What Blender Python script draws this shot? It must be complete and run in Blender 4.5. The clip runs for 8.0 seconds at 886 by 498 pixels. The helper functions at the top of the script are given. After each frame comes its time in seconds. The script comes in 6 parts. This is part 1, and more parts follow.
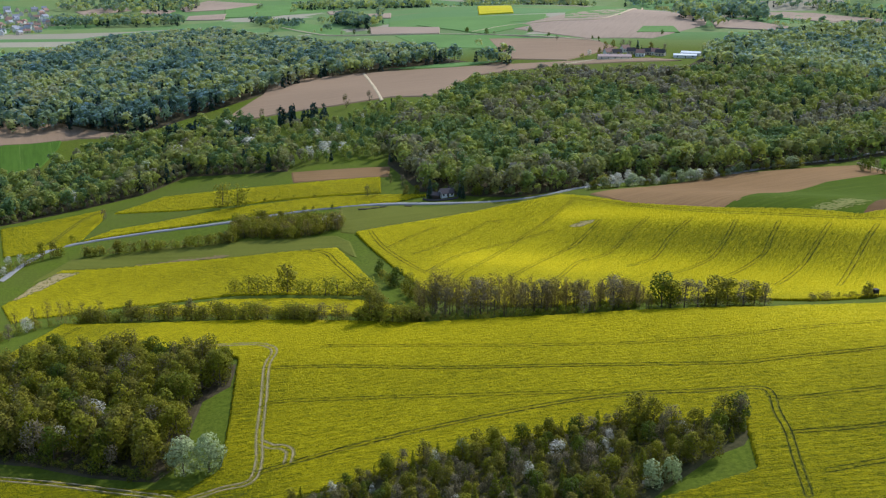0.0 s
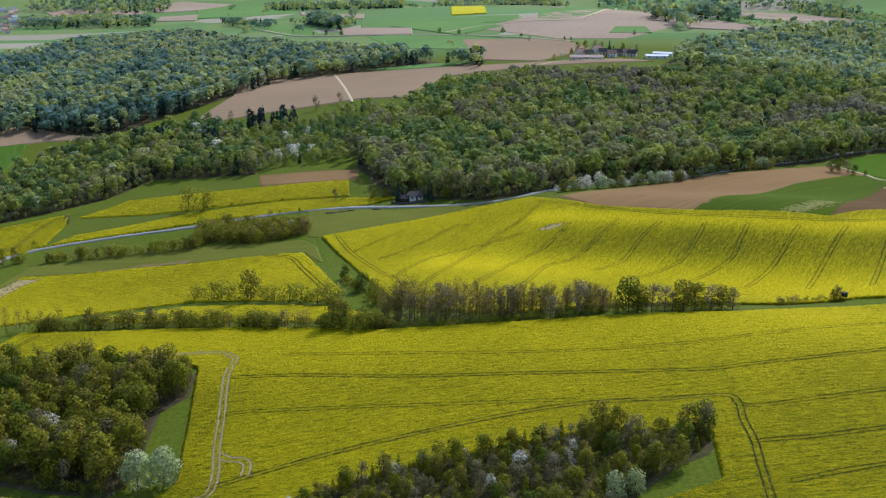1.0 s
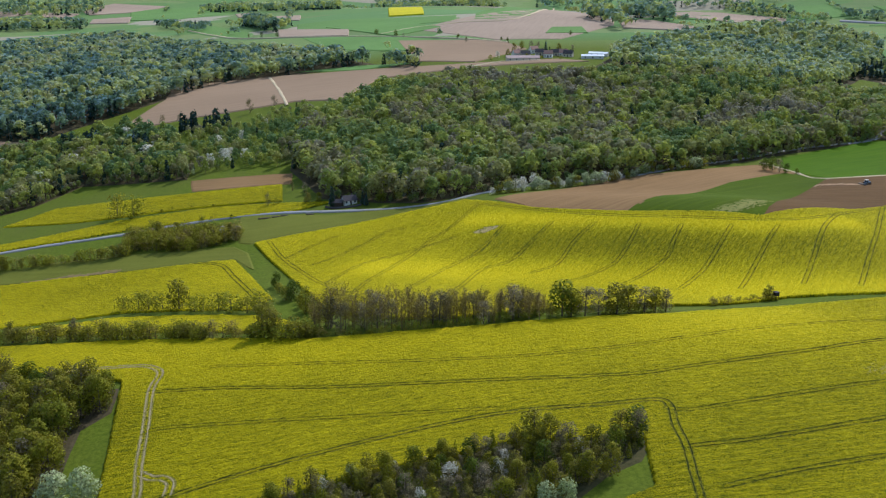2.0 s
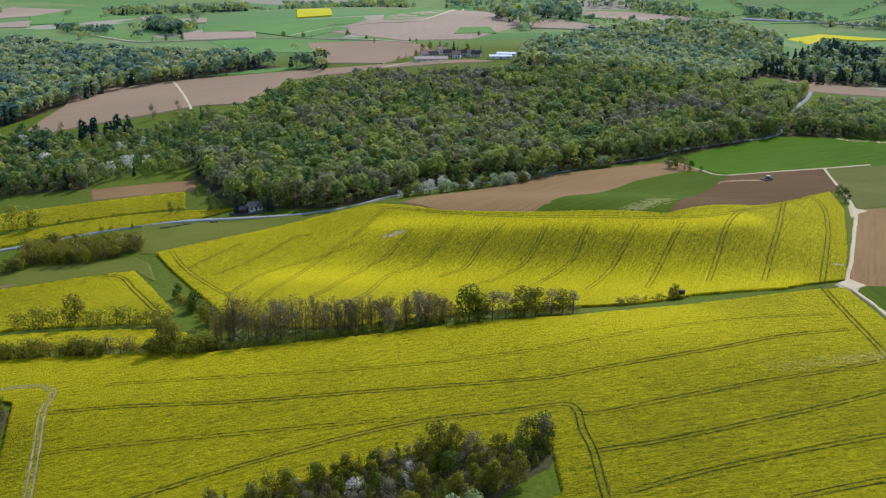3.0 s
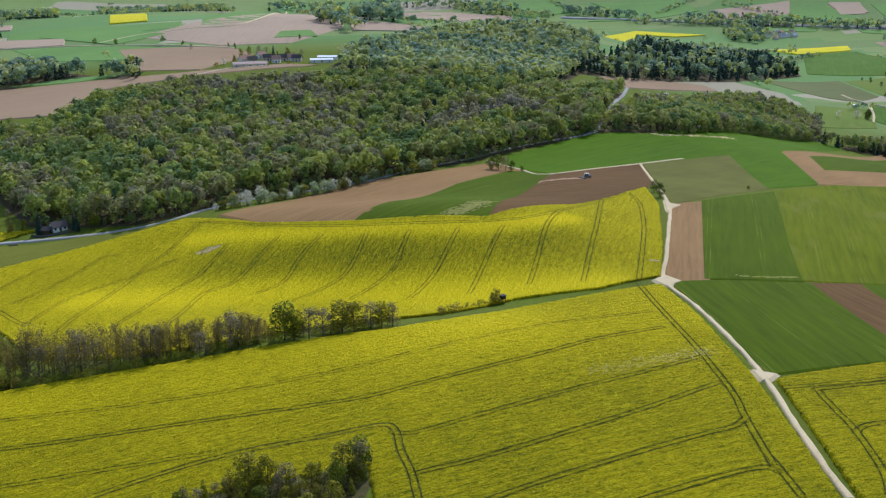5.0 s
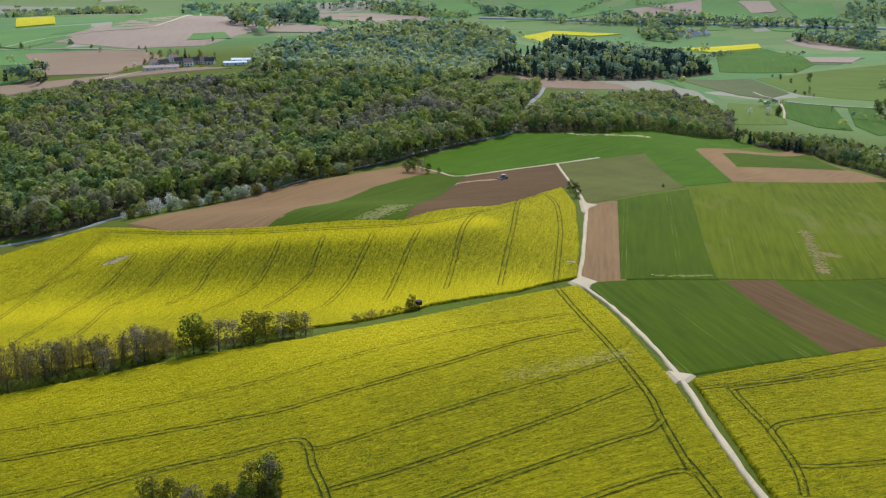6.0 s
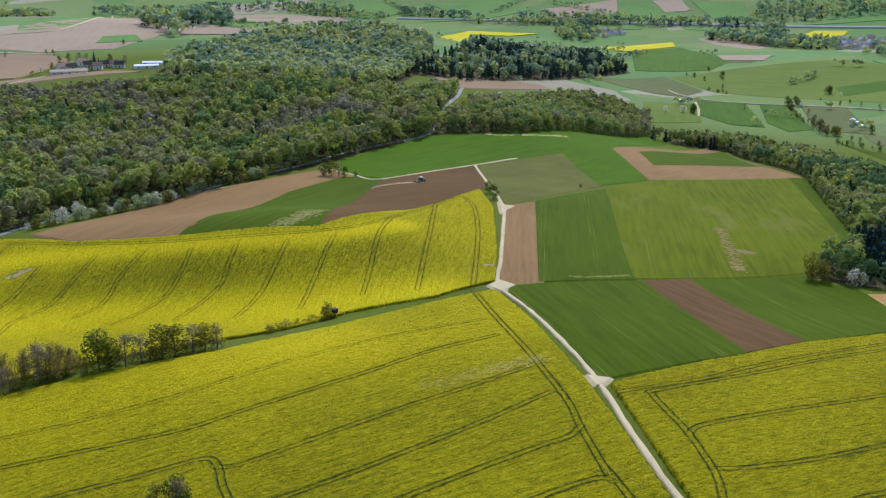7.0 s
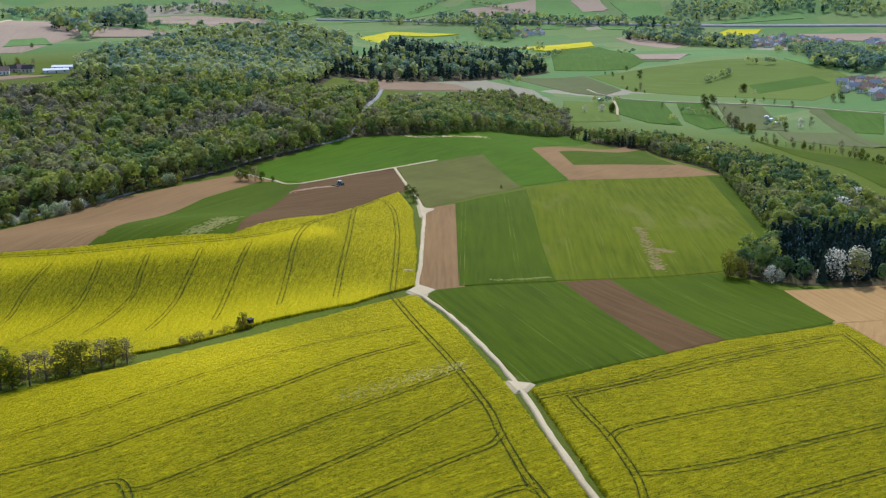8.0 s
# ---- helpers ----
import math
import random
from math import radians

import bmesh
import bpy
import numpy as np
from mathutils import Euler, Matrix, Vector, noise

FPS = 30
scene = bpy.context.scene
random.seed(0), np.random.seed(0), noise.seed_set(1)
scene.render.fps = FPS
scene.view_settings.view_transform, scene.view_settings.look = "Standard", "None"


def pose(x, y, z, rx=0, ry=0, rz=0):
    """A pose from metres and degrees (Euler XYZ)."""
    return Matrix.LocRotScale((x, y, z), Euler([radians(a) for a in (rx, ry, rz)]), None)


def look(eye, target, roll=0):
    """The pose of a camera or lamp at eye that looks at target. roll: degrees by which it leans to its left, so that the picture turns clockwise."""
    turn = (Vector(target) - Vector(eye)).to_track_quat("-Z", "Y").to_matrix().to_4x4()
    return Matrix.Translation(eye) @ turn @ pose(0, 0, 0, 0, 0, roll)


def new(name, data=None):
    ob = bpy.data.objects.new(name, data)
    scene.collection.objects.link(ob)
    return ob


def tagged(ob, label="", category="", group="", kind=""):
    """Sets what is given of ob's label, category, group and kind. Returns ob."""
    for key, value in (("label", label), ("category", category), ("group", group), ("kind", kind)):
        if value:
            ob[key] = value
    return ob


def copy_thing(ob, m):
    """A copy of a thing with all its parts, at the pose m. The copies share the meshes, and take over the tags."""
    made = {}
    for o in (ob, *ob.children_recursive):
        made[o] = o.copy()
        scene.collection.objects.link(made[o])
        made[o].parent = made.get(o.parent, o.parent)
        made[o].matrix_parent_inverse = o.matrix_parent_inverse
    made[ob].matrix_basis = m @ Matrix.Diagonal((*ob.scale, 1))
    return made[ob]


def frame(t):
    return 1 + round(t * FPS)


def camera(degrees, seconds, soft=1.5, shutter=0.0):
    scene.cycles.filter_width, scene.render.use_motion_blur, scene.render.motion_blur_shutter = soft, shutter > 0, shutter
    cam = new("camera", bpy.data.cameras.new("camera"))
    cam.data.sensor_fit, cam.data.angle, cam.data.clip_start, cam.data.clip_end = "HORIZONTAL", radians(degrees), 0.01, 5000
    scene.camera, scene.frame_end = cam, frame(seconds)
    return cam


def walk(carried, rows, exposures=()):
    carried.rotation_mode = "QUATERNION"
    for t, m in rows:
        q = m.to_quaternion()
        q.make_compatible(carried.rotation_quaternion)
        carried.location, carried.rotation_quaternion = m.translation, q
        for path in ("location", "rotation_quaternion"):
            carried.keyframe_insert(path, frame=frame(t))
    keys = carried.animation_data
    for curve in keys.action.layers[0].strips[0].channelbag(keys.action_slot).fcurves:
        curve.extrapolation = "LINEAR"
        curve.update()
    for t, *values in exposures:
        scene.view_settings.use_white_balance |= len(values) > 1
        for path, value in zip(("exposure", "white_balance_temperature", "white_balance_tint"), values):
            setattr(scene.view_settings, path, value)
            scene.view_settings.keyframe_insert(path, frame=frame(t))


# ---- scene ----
from mathutils import geometry

cam = camera(44.88, 8.0, 1.25)
# seconds, place, turn, tilt, lean of a level flight at about 130 m above the fields
ROWS = [
    (0.0, 0.00, 0.00, 155.00, -1.450, -15.754, 0.239),
    (0.5, 2.52, 3.55, 155.01, -2.004, -15.741, 0.262),
    (1.0, 5.13, 7.07, 154.99, -2.722, -15.730, 0.263),
    (2.5, 13.41, 17.37, 154.84, -8.028, -15.653, 0.104),
    (3.0, 16.30, 20.67, 154.81, -10.404, -15.633, 0.008),
    (3.5, 19.31, 23.83, 154.81, -12.638, -15.611, -0.107),
    (4.0, 22.37, 26.88, 154.79, -14.878, -15.597, -0.193),
    (4.5, 25.45, 29.81, 154.75, -17.118, -15.585, -0.284),
    (6.0, 34.62, 38.24, 154.57, -23.519, -15.579, -0.481),
    (6.5, 37.64, 40.91, 154.50, -25.583, -15.586, -0.526),
    (7.0, 40.62, 43.45, 154.42, -27.725, -15.592, -0.544),
    (7.5, 43.55, 45.89, 154.32, -29.845, -15.601, -0.584),
    (8.0, 46.46, 48.27, 154.23, -31.851, -15.599, -0.605),
]
walk(cam, [(t, pose(x, y, z, 90 + tilt, 0, turn) @ pose(0, 0, 0, 0, 0, lean)) for t, x, y, z, turn, tilt, lean in ROWS],
     [(0.0, 0.0, 5650, 12), (8.0, 0.0, 5650, 12)])

# ---------- world, sun ----------
SUN_TURN, SUN_HEIGHT = 38.0, 44.0          # degrees to the right of straight ahead, and above the horizon
world = bpy.data.worlds.new("sky")
scene.world = world
world.use_nodes = True
wn = world.node_tree
sky = wn.nodes.new("ShaderNodeTexSky")
sky.sky_type, sky.sun_disc = "NISHITA", False
sky.sun_elevation, sky.sun_rotation = radians(SUN_HEIGHT), radians(SUN_TURN)
sky.air_density, sky.dust_density = 1.2, 1.5
wn.links.new(sky.outputs[0], wn.nodes["Background"].inputs[0])
wn.nodes["Background"].inputs[1].default_value = 0.18
lamp = bpy.data.lights.new("sun", "SUN")
lamp.energy, lamp.angle, lamp.color = 3.9, radians(0.55), (1.0, 0.96, 0.90)
sun = new("sun", lamp)
a, e = radians(SUN_TURN), radians(SUN_HEIGHT)
sun.matrix_world = look((math.sin(a) * math.cos(e) * 900, math.cos(a) * math.cos(e) * 900, math.sin(e) * 900), (0, 0, 0))


# ---------- the lie of the land ----------
HILLS = [(250, 300, 230, 28.6),
         (250, 1050, 230, 27.1),
         (-350, 600, 230, -20.3),
         (1000, 900, 230, -18.9),
         (300, 1800, 400, 22.8),
         (100, 600, 230, 16.1),
         (1500, 1800, 800, -33.4),
         (100, -150, 230, 13.3),
         (430, 840, 140, 18.7),
         (380, 360, 90, -13.3),
         (80, 540, 90, -11.5),
         (-100, 240, 90, -13.6),
         (300, 1500, 400, 30.4),
         (900, 1200, 800, -6.0),
         (300, 2100, 400, 17.6),
         (140, 240, 90, -2.0),
         (1000, 1350, 230, -20.6),
         (-290, 840, 140, -19.1),
         (-160, 540, 90, -15.3),
         (320, 540, 90, 6.2),
         (250, 750, 140, -6.7),
         (300, 2400, 800, 13.0),
         (790, 840, 140, -17.8),
         (610, 480, 140, -9.4)]
# hills beyond the woods and the far side of the valley
FAR_HILLS = [(640, 1480, 240, 40.0),
             (890, 1490, 200, 18.0),
             (1430, 1390, 230, 24.0),
             (340, 2298, 300, 24.0),
             (-236, 2457, 280, 16.0),
             (-1830, 3224, 430, 70.0),
             (-1185, 3518, 400, 98.0),
             (-488, 3634, 430, 66.0),
             (151, 3768, 430, 92.0),
             (841, 3576, 400, 74.0),
             (1545, 3446, 430, 105.0),
             (2142, 3051, 430, 122.0),
             (2566, 2566, 400, 86.0),
             (2887, 2028, 430, 135.0),
             (3334, 1427, 500, 100.0)]
# the crest and the hollow in the middle field
RIDGES = [(90, 592, 32, 4.2), (117, 576, 32, 4.2), (144, 557, 32, 4.2), (168, 536, 32, 4.2), (192, 516, 32, 4.1), (216, 500, 32, 3.8), (240, 489, 32, 2.8), (75, 487, 30, -3.4), (98, 469, 30, -3.4), (119, 451, 30, -3.4), (140, 436, 30, -3.4), (160, 424, 30, -3.4), (181, 414, 30, -3.2), (202, 407, 30, -2.5)]


def ground(x, y):
    x, y = np.asarray(x, float), np.asarray(y, float)
    h = -40.0 * (1 - np.exp(-((x - 20) ** 2 + (y - 20) ** 2) / 2600.0 ** 2))
    for cx, cy, r, k in HILLS + FAR_HILLS + RIDGES:
        h = h + k * np.exp(-((x - cx) ** 2 + (y - cy) ** 2) / (2.0 * r * r))
    return h


# ---------- materials ----------
def material(name, rough=0.9):
    m = bpy.data.materials.new(name)
    m.use_nodes = True
    b = m.node_tree.nodes["Principled BSDF"]
    b.inputs["Roughness"].default_value = rough
    b.inputs["Specular IOR Level"].default_value = 0.03
    return m, m.node_tree, b


def node(tree, kind, **values):
    n = tree.nodes.new(kind)
    for k, v in values.items():
        n.inputs[k].default_value = v
    return n


def place(tree, scale=(1, 1, 1), turn=0.0):
    g = tree.nodes.new("ShaderNodeNewGeometry")
    m = tree.nodes.new("ShaderNodeMapping")
    m.inputs["Scale"].default_value = scale
    m.inputs["Rotation"].default_value = (0, 0, radians(turn))
    tree.links.new(g.outputs["Position"], m.inputs["Vector"])
    return m.outputs[0]


def ramp(tree, fac, stops, mode="LINEAR"):
    r = tree.nodes.new("ShaderNodeValToRGB")
    r.color_ramp.interpolation = mode
    els = r.color_ramp.elements
    while len(els) < len(stops):
        els.new(0.5)
    for el, (p, c) in zip(els, stops):
        el.position, el.color = p, (*c, 1)
    tree.links.new(fac, r.inputs[0])
    return r.outputs[0]


def blend(tree, fac, one, two, mode="MIX"):
    m = tree.nodes.new("ShaderNodeMix")
    m.data_type, m.blend_type = "RGBA", mode
    for socket, v in ((m.inputs[0], fac), (m.inputs[6], one), (m.inputs[7], two)):
        if isinstance(v, (int, float)):
            socket.default_value = v
        elif isinstance(v, tuple):
            socket.default_value = (*v, 1)
        else:
            tree.links.new(v, socket)
    return m.outputs[2]


def noise_at(tree, vec, scale, detail=4.0, rough=0.6):
    n = node(tree, "ShaderNodeTexNoise", Scale=scale, Detail=detail, Roughness=rough)
    tree.links.new(vec, n.inputs["Vector"])
    return n.outputs[0]


def bumped(tree, bsdf, height, strength, distance):
    b = node(tree, "ShaderNodeBump", Strength=strength, Distance=distance)
    tree.links.new(height, b.inputs["Height"])
    tree.links.new(b.outputs[0], bsdf.inputs["Normal"])


def divided(tree, value, by):
    n = tree.nodes.new("ShaderNodeMath")
    n.operation = "DIVIDE"
    n.inputs[1].default_value = by
    tree.links.new(value, n.inputs[0])
    return n.outputs[0]


def row_space(tree, squeeze=0.06):
    """Places measured along and across the drill rows of a field."""
    along, across = tree.nodes.new("ShaderNodeAttribute"), tree.nodes.new("ShaderNodeAttribute")
    along.attribute_name, across.attribute_name = "along", "across"
    both = tree.nodes.new("ShaderNodeCombineXYZ")
    tree.links.new(divided(tree, along.outputs["Fac"], 1.0 / squeeze), both.inputs[0])
    tree.links.new(across.outputs["Fac"], both.inputs[1])
    return both.outputs[0], across.outputs["Fac"]


def field_material(name, light, dark, row=3.0, patch=0.03, grain=1.6, streak=0.35, spread=0.5, wear=None, bump=0.6, tram=None):
    """A crop or soil: grain, drill rows along the field, broad patches, worn spots, and broken wheel lines every so many metres."""
    m, t, b = material(name)
    flat = place(t)
    rows, across = row_space(t)
    fine = noise_at(t, flat, grain, 5.0, 0.7)
    lines = noise_at(t, rows, 1.0 / row * 2.2, 3.0, 0.6)
    broad = noise_at(t, flat, patch, 4.0, 0.55)
    base = blend(t, ramp(t, fine, [(0.32, (0, 0, 0)), (0.68, (1, 1, 1))]), dark, light)
    base = blend(t, streak, base, blend(t, ramp(t, lines, [(0.35, (0, 0, 0)), (0.65, (1, 1, 1))]), dark, light))
    mid = tuple(1.2 * p for p in light)
    base = blend(t, ramp(t, broad, [(0.35, (0, 0, 0)), (0.7, (spread, spread, spread))]), base, mid)
    if wear:
        spots = noise_at(t, row_space(t, 0.25)[0], 0.05, 3.0, 0.6)
        base = blend(t, ramp(t, spots, [(0.56, (0, 0, 0)), (0.72, (0.6, 0.6, 0.6))]), base, wear)
    if tram:
        gap, colour, strength = tram
        part_of = t.nodes.new("ShaderNodeMath")
        part_of.operation = "FRACT"
        t.links.new(divided(t, across, gap), part_of.inputs[0])
        w, g = 0.28 / gap, 1.9 / gap
        k, o = (strength,) * 3, (0, 0, 0)
        line = ramp(t, part_of.outputs[0], [(0.3 - w, o), (0.3, k), (0.3 + w, o), (0.3 + g - w, o), (0.3 + g, k), (0.3 + g + w, o)])
        broken = ramp(t, noise_at(t, row_space(t, 0.3)[0], 0.12, 3.0, 0.6), [(0.45, o), (0.62, (1, 1, 1))])
        base = blend(t, blend(t, 1.0, line, broken, "MULTIPLY"), base, colour)
    t.links.new(base, b.inputs["Base Color"])
    bumped(t, b, fine, bump, 0.35)
    return m


def rape_material():
    """Yellow flower heads over green stems; bare soil where wheels have pressed the crop down."""
    m, t, b = material("rapeseed_bloom", 0.8)
    att = t.nodes.new("ShaderNodeAttribute")
    att.attribute_name = "bloom"
    flat = place(t)
    fine = ramp(t, noise_at(t, flat, 4.2, 3.0, 0.75), [(0.41, (0.0, 0.0, 0.0)), (0.60, (1.2, 1.2, 1.2))])
    broad = noise_at(t, flat, 0.013, 4.0, 0.55)
    across, along = t.nodes.new("ShaderNodeAttribute"), t.nodes.new("ShaderNodeAttribute")
    across.attribute_name, along.attribute_name = "across", "along"
    rows = t.nodes.new("ShaderNodeCombineXYZ")
    t.links.new(divided(t, along.outputs["Fac"], 14.0), rows.inputs[0])
    t.links.new(across.outputs["Fac"], rows.inputs[1])
    mid = noise_at(t, rows.outputs[0], 0.75, 3.0, 0.6)
    hatch = ramp(t, noise_at(t, row_space(t, 0.08)[0], 2.6, 3.0, 0.7), [(0.37, (0.0, 0.0, 0.0)), (0.63, (1.0, 1.0, 1.0))])
    fine = blend(t, 0.45, fine, hatch)
    add = t.nodes.new("ShaderNodeMath")
    add.operation = "MULTIPLY_ADD"
    t.links.new(fine, add.inputs[0])
    add.inputs[1].default_value = 1.15
    t.links.new(att.outputs["Fac"], add.inputs[2])
    two = t.nodes.new("ShaderNodeMath")
    two.operation = "MULTIPLY_ADD"
    t.links.new(mid, two.inputs[0])
    two.inputs[1].default_value = 0.62
    t.links.new(add.outputs[0], two.inputs[2])
    three = t.nodes.new("ShaderNodeMath")
    three.operation = "MULTIPLY_ADD"
    t.links.new(broad, three.inputs[0])
    three.inputs[1].default_value = 0.5
    t.links.new(two.outputs[0], three.inputs[2])
    col = ramp(t, divided(t, three.outputs[0], 2.62), [(0.0, (0.60, 0.46, 0.21)), (0.12, (0.30, 0.24, 0.08)), (0.22, (0.05, 0.07, 0.006)), (0.36, (0.12, 0.135, 0.004)), (0.50, (0.36, 0.325, 0.003)), (0.68, (0.64, 0.535, 0.003)), (0.88, (0.80, 0.655, 0.003))])
    # wheel ruts: a pair of thin lines, worn to pale soil here and there
    wheel, worn = t.nodes.new("ShaderNodeAttribute"), t.nodes.new("ShaderNodeAttribute")
    wheel.attribute_name, worn.attribute_name = "wheel", "worn"
    away = t.nodes.new("ShaderNodeMath")
    away.operation = "SUBTRACT"
    t.links.new(wheel.outputs["Fac"], away.inputs[0])
    away.inputs[1].default_value = 0.95
    size = t.nodes.new("ShaderNodeMath")
    size.operation = "ABSOLUTE"
    t.links.new(away.outputs[0], size.inputs[0])
    broader = t.nodes.new("ShaderNodeMath")
    broader.operation = "MULTIPLY_ADD"
    t.links.new(worn.outputs["Fac"], broader.inputs[0])
    broader.inputs[1].default_value = -0.28
    t.links.new(size.outputs[0], broader.inputs[2])
    clear = t.nodes.new("ShaderNodeAttribute")
    clear.attribute_name = "clear"
    rut = ramp(t, broader.outputs[0], [(0.16, (0.6, 0.6, 0.6)), (0.42, (0, 0, 0))])
    rut = blend(t, 1.0, rut, clear.outputs["Fac"], "MULTIPLY")
    rut = blend(t, 1.0, rut, ramp(t, noise_at(t, flat, 0.5, 3.0, 0.7), [(0.30, (0.35, 0.35, 0.35)), (0.55, (1, 1, 1))]), "MULTIPLY")
    soil = blend(t, noise_at(t, flat, 0.4, 3.0, 0.7), (0.24, 0.20, 0.07), (0.46, 0.38, 0.20))
    # unworn ruts: green stems, with the groove's shade put into the colour
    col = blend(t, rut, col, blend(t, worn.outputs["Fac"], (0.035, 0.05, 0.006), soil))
    t.links.new(col, b.inputs["Base Color"])
    bumped(t, b, fine, 0.7, 0.35)
    tr = t.nodes.new("ShaderNodeBsdfTranslucent")
    t.links.new(col, tr.inputs[0])
    mix = t.nodes.new("ShaderNodeMixShader")
    mix.inputs[0].default_value = 0.3
    t.links.new(b.outputs[0], mix.inputs[1])
    t.links.new(tr.outputs[0], mix.inputs[2])
    t.links.new(mix.outputs[0], t.nodes["Material Output"].inputs[0])
    return m


RAPE = rape_material()
RAPE_FLAT = field_material("rapeseed_far", (0.52, 0.44, 0.012), (0.32, 0.30, 0.012), 9.0, 0.012, 0.5)
SOIL = field_material("ploughed_soil", (0.235, 0.142, 0.060), (0.16, 0.095, 0.040), 5.0, 0.01, 1.4, 0.75)
SOIL_TAN = field_material("dry_ploughed_soil", (0.36, 0.222, 0.085), (0.26, 0.155, 0.058), 5.0, 0.01, 1.4, 0.75)
SOIL_DARK = field_material("harrowed_soil", (0.120, 0.069, 0.027), (0.066, 0.037, 0.014), 5.0, 0.01, 1.6, 0.75)
WHEAT = field_material("young_wheat", (0.064, 0.120, 0.001), (0.036, 0.080, 0.001), 6.0, 0.01, 1.2, 0.75, tram=(21.0, (0.12, 0.16, 0.02), 0.5))
WHEAT_DARK = field_material("dark_wheat", (0.062, 0.093, 0.001), (0.033, 0.055, 0.001), 6.0, 0.01, 1.2, 0.75, tram=(24.0, (0.20, 0.20, 0.05), 0.65))
BARLEY = field_material("thin_barley", (0.104, 0.122, 0.001), (0.056, 0.080, 0.001), 6.0, 0.012, 1.1, 0.85, wear=(0.15, 0.145, 0.03), tram=(17.0, (0.22, 0.20, 0.06), 0.55))
OLIVE = field_material("olive_fallow", (0.115, 0.115, 0.026), (0.072, 0.076, 0.016), 8.0)
MEADOW = field_material("meadow_grass", (0.14, 0.145, 0.022), (0.085, 0.095, 0.012), 8.0, 0.02, 0.9)
LITTER = field_material("leaf_litter", (0.085, 0.065, 0.035), (0.035, 0.035, 0.014), 3.0, 0.05, 0.8, 0.2)
SCRUB = field_material("brushwood_floor", (0.085, 0.072, 0.030), (0.035, 0.04, 0.012), 2.0, 0.08, 0.9, 0.2)
GRAVEL = field_material("pale_gravel", (0.52, 0.425, 0.265), (0.36, 0.285, 0.165), 1.5, 0.05, 1.5, 0.2)
ASPHALT = field_material("grey_road", (0.28, 0.27, 0.25), (0.21, 0.205, 0.19), 1.5, 0.05, 1.5, 0.2)
VALE = field_material("valley_wheat", (0.075, 0.135, 0.016), (0.045, 0.092, 0.010), 9.0, 0.01, 0.7, 0.7, tram=(26.0, (0.20, 0.22, 0.07), 0.6))
# wheat made paler and bluer for far fields: haze put into the colour
WHEAT_FAR = field_material("hazed_distant_wheat", (0.130, 0.222, 0.060), (0.095, 0.17, 0.045), 12.0, 0.01, 0.5, tram=(32.0, (0.22, 0.26, 0.08), 0.5))
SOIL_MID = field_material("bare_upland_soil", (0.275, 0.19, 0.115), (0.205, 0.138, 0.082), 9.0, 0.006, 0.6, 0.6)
# the same for far soil, its brown lightened as haze would do
SOIL_FAR = field_material("hazed_distant_soil", (0.335, 0.25, 0.175), (0.25, 0.185, 0.125), 9.0, 0.006, 0.6, 0.5)
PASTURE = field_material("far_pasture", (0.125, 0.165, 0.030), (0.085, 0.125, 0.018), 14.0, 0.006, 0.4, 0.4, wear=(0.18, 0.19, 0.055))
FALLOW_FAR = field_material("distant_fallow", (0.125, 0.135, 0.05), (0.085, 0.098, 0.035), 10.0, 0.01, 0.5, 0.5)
PALE = field_material("thin_pale_crop", (0.24, 0.22, 0.07), (0.10, 0.13, 0.02), 3.0, 0.06, 0.6, 0.3)
DUST = field_material("dust_trail_soil", (0.40, 0.28, 0.17), (0.22, 0.13, 0.07), 4.0, 0.08, 0.5, 0.4)
BARE_SOIL = field_material("barley_soil", (0.23, 0.155, 0.075), (0.13, 0.12, 0.03), 3.0, 0.06, 0.6, 0.3)
# pressed green crop, darkened for the shade inside a rut
RUT = field_material("shaded_pressed_rut", (0.055, 0.065, 0.010), (0.016, 0.024, 0.004), 3.0, 0.1, 1.2, 0.2)
LODGED = field_material("lodged_stems", (0.52, 0.45, 0.15), (0.30, 0.28, 0.05), 2.0, 0.05, 0.8, 0.3)
RUT_BARE = field_material("worn_rut", (0.44, 0.35, 0.18), (0.20, 0.165, 0.06), 3.0, 0.1, 1.2, 0.2)
BARE = field_material("bare_patch", (0.52, 0.41, 0.22), (0.32, 0.255, 0.10), 2.0, 0.05, 0.8, 0.3)
BARK, bt, bb = material("bark", 0.95)
bb.inputs["Base Color"].default_value = (0.09, 0.07, 0.055, 1)
bt.links.new(ramp(bt, noise_at(bt, place(bt), 3.0), [(0.3, (0.06, 0.05, 0.035)), (0.7, (0.16, 0.13, 0.09))]), bb.inputs["Base Color"])
BARK_PALE, bt, bb = material("pale_bark", 0.95)
bt.links.new(ramp(bt, noise_at(bt, place(bt), 3.0), [(0.3, (0.11, 0.085, 0.045)), (0.7, (0.25, 0.18, 0.09))]), bb.inputs["Base Color"])


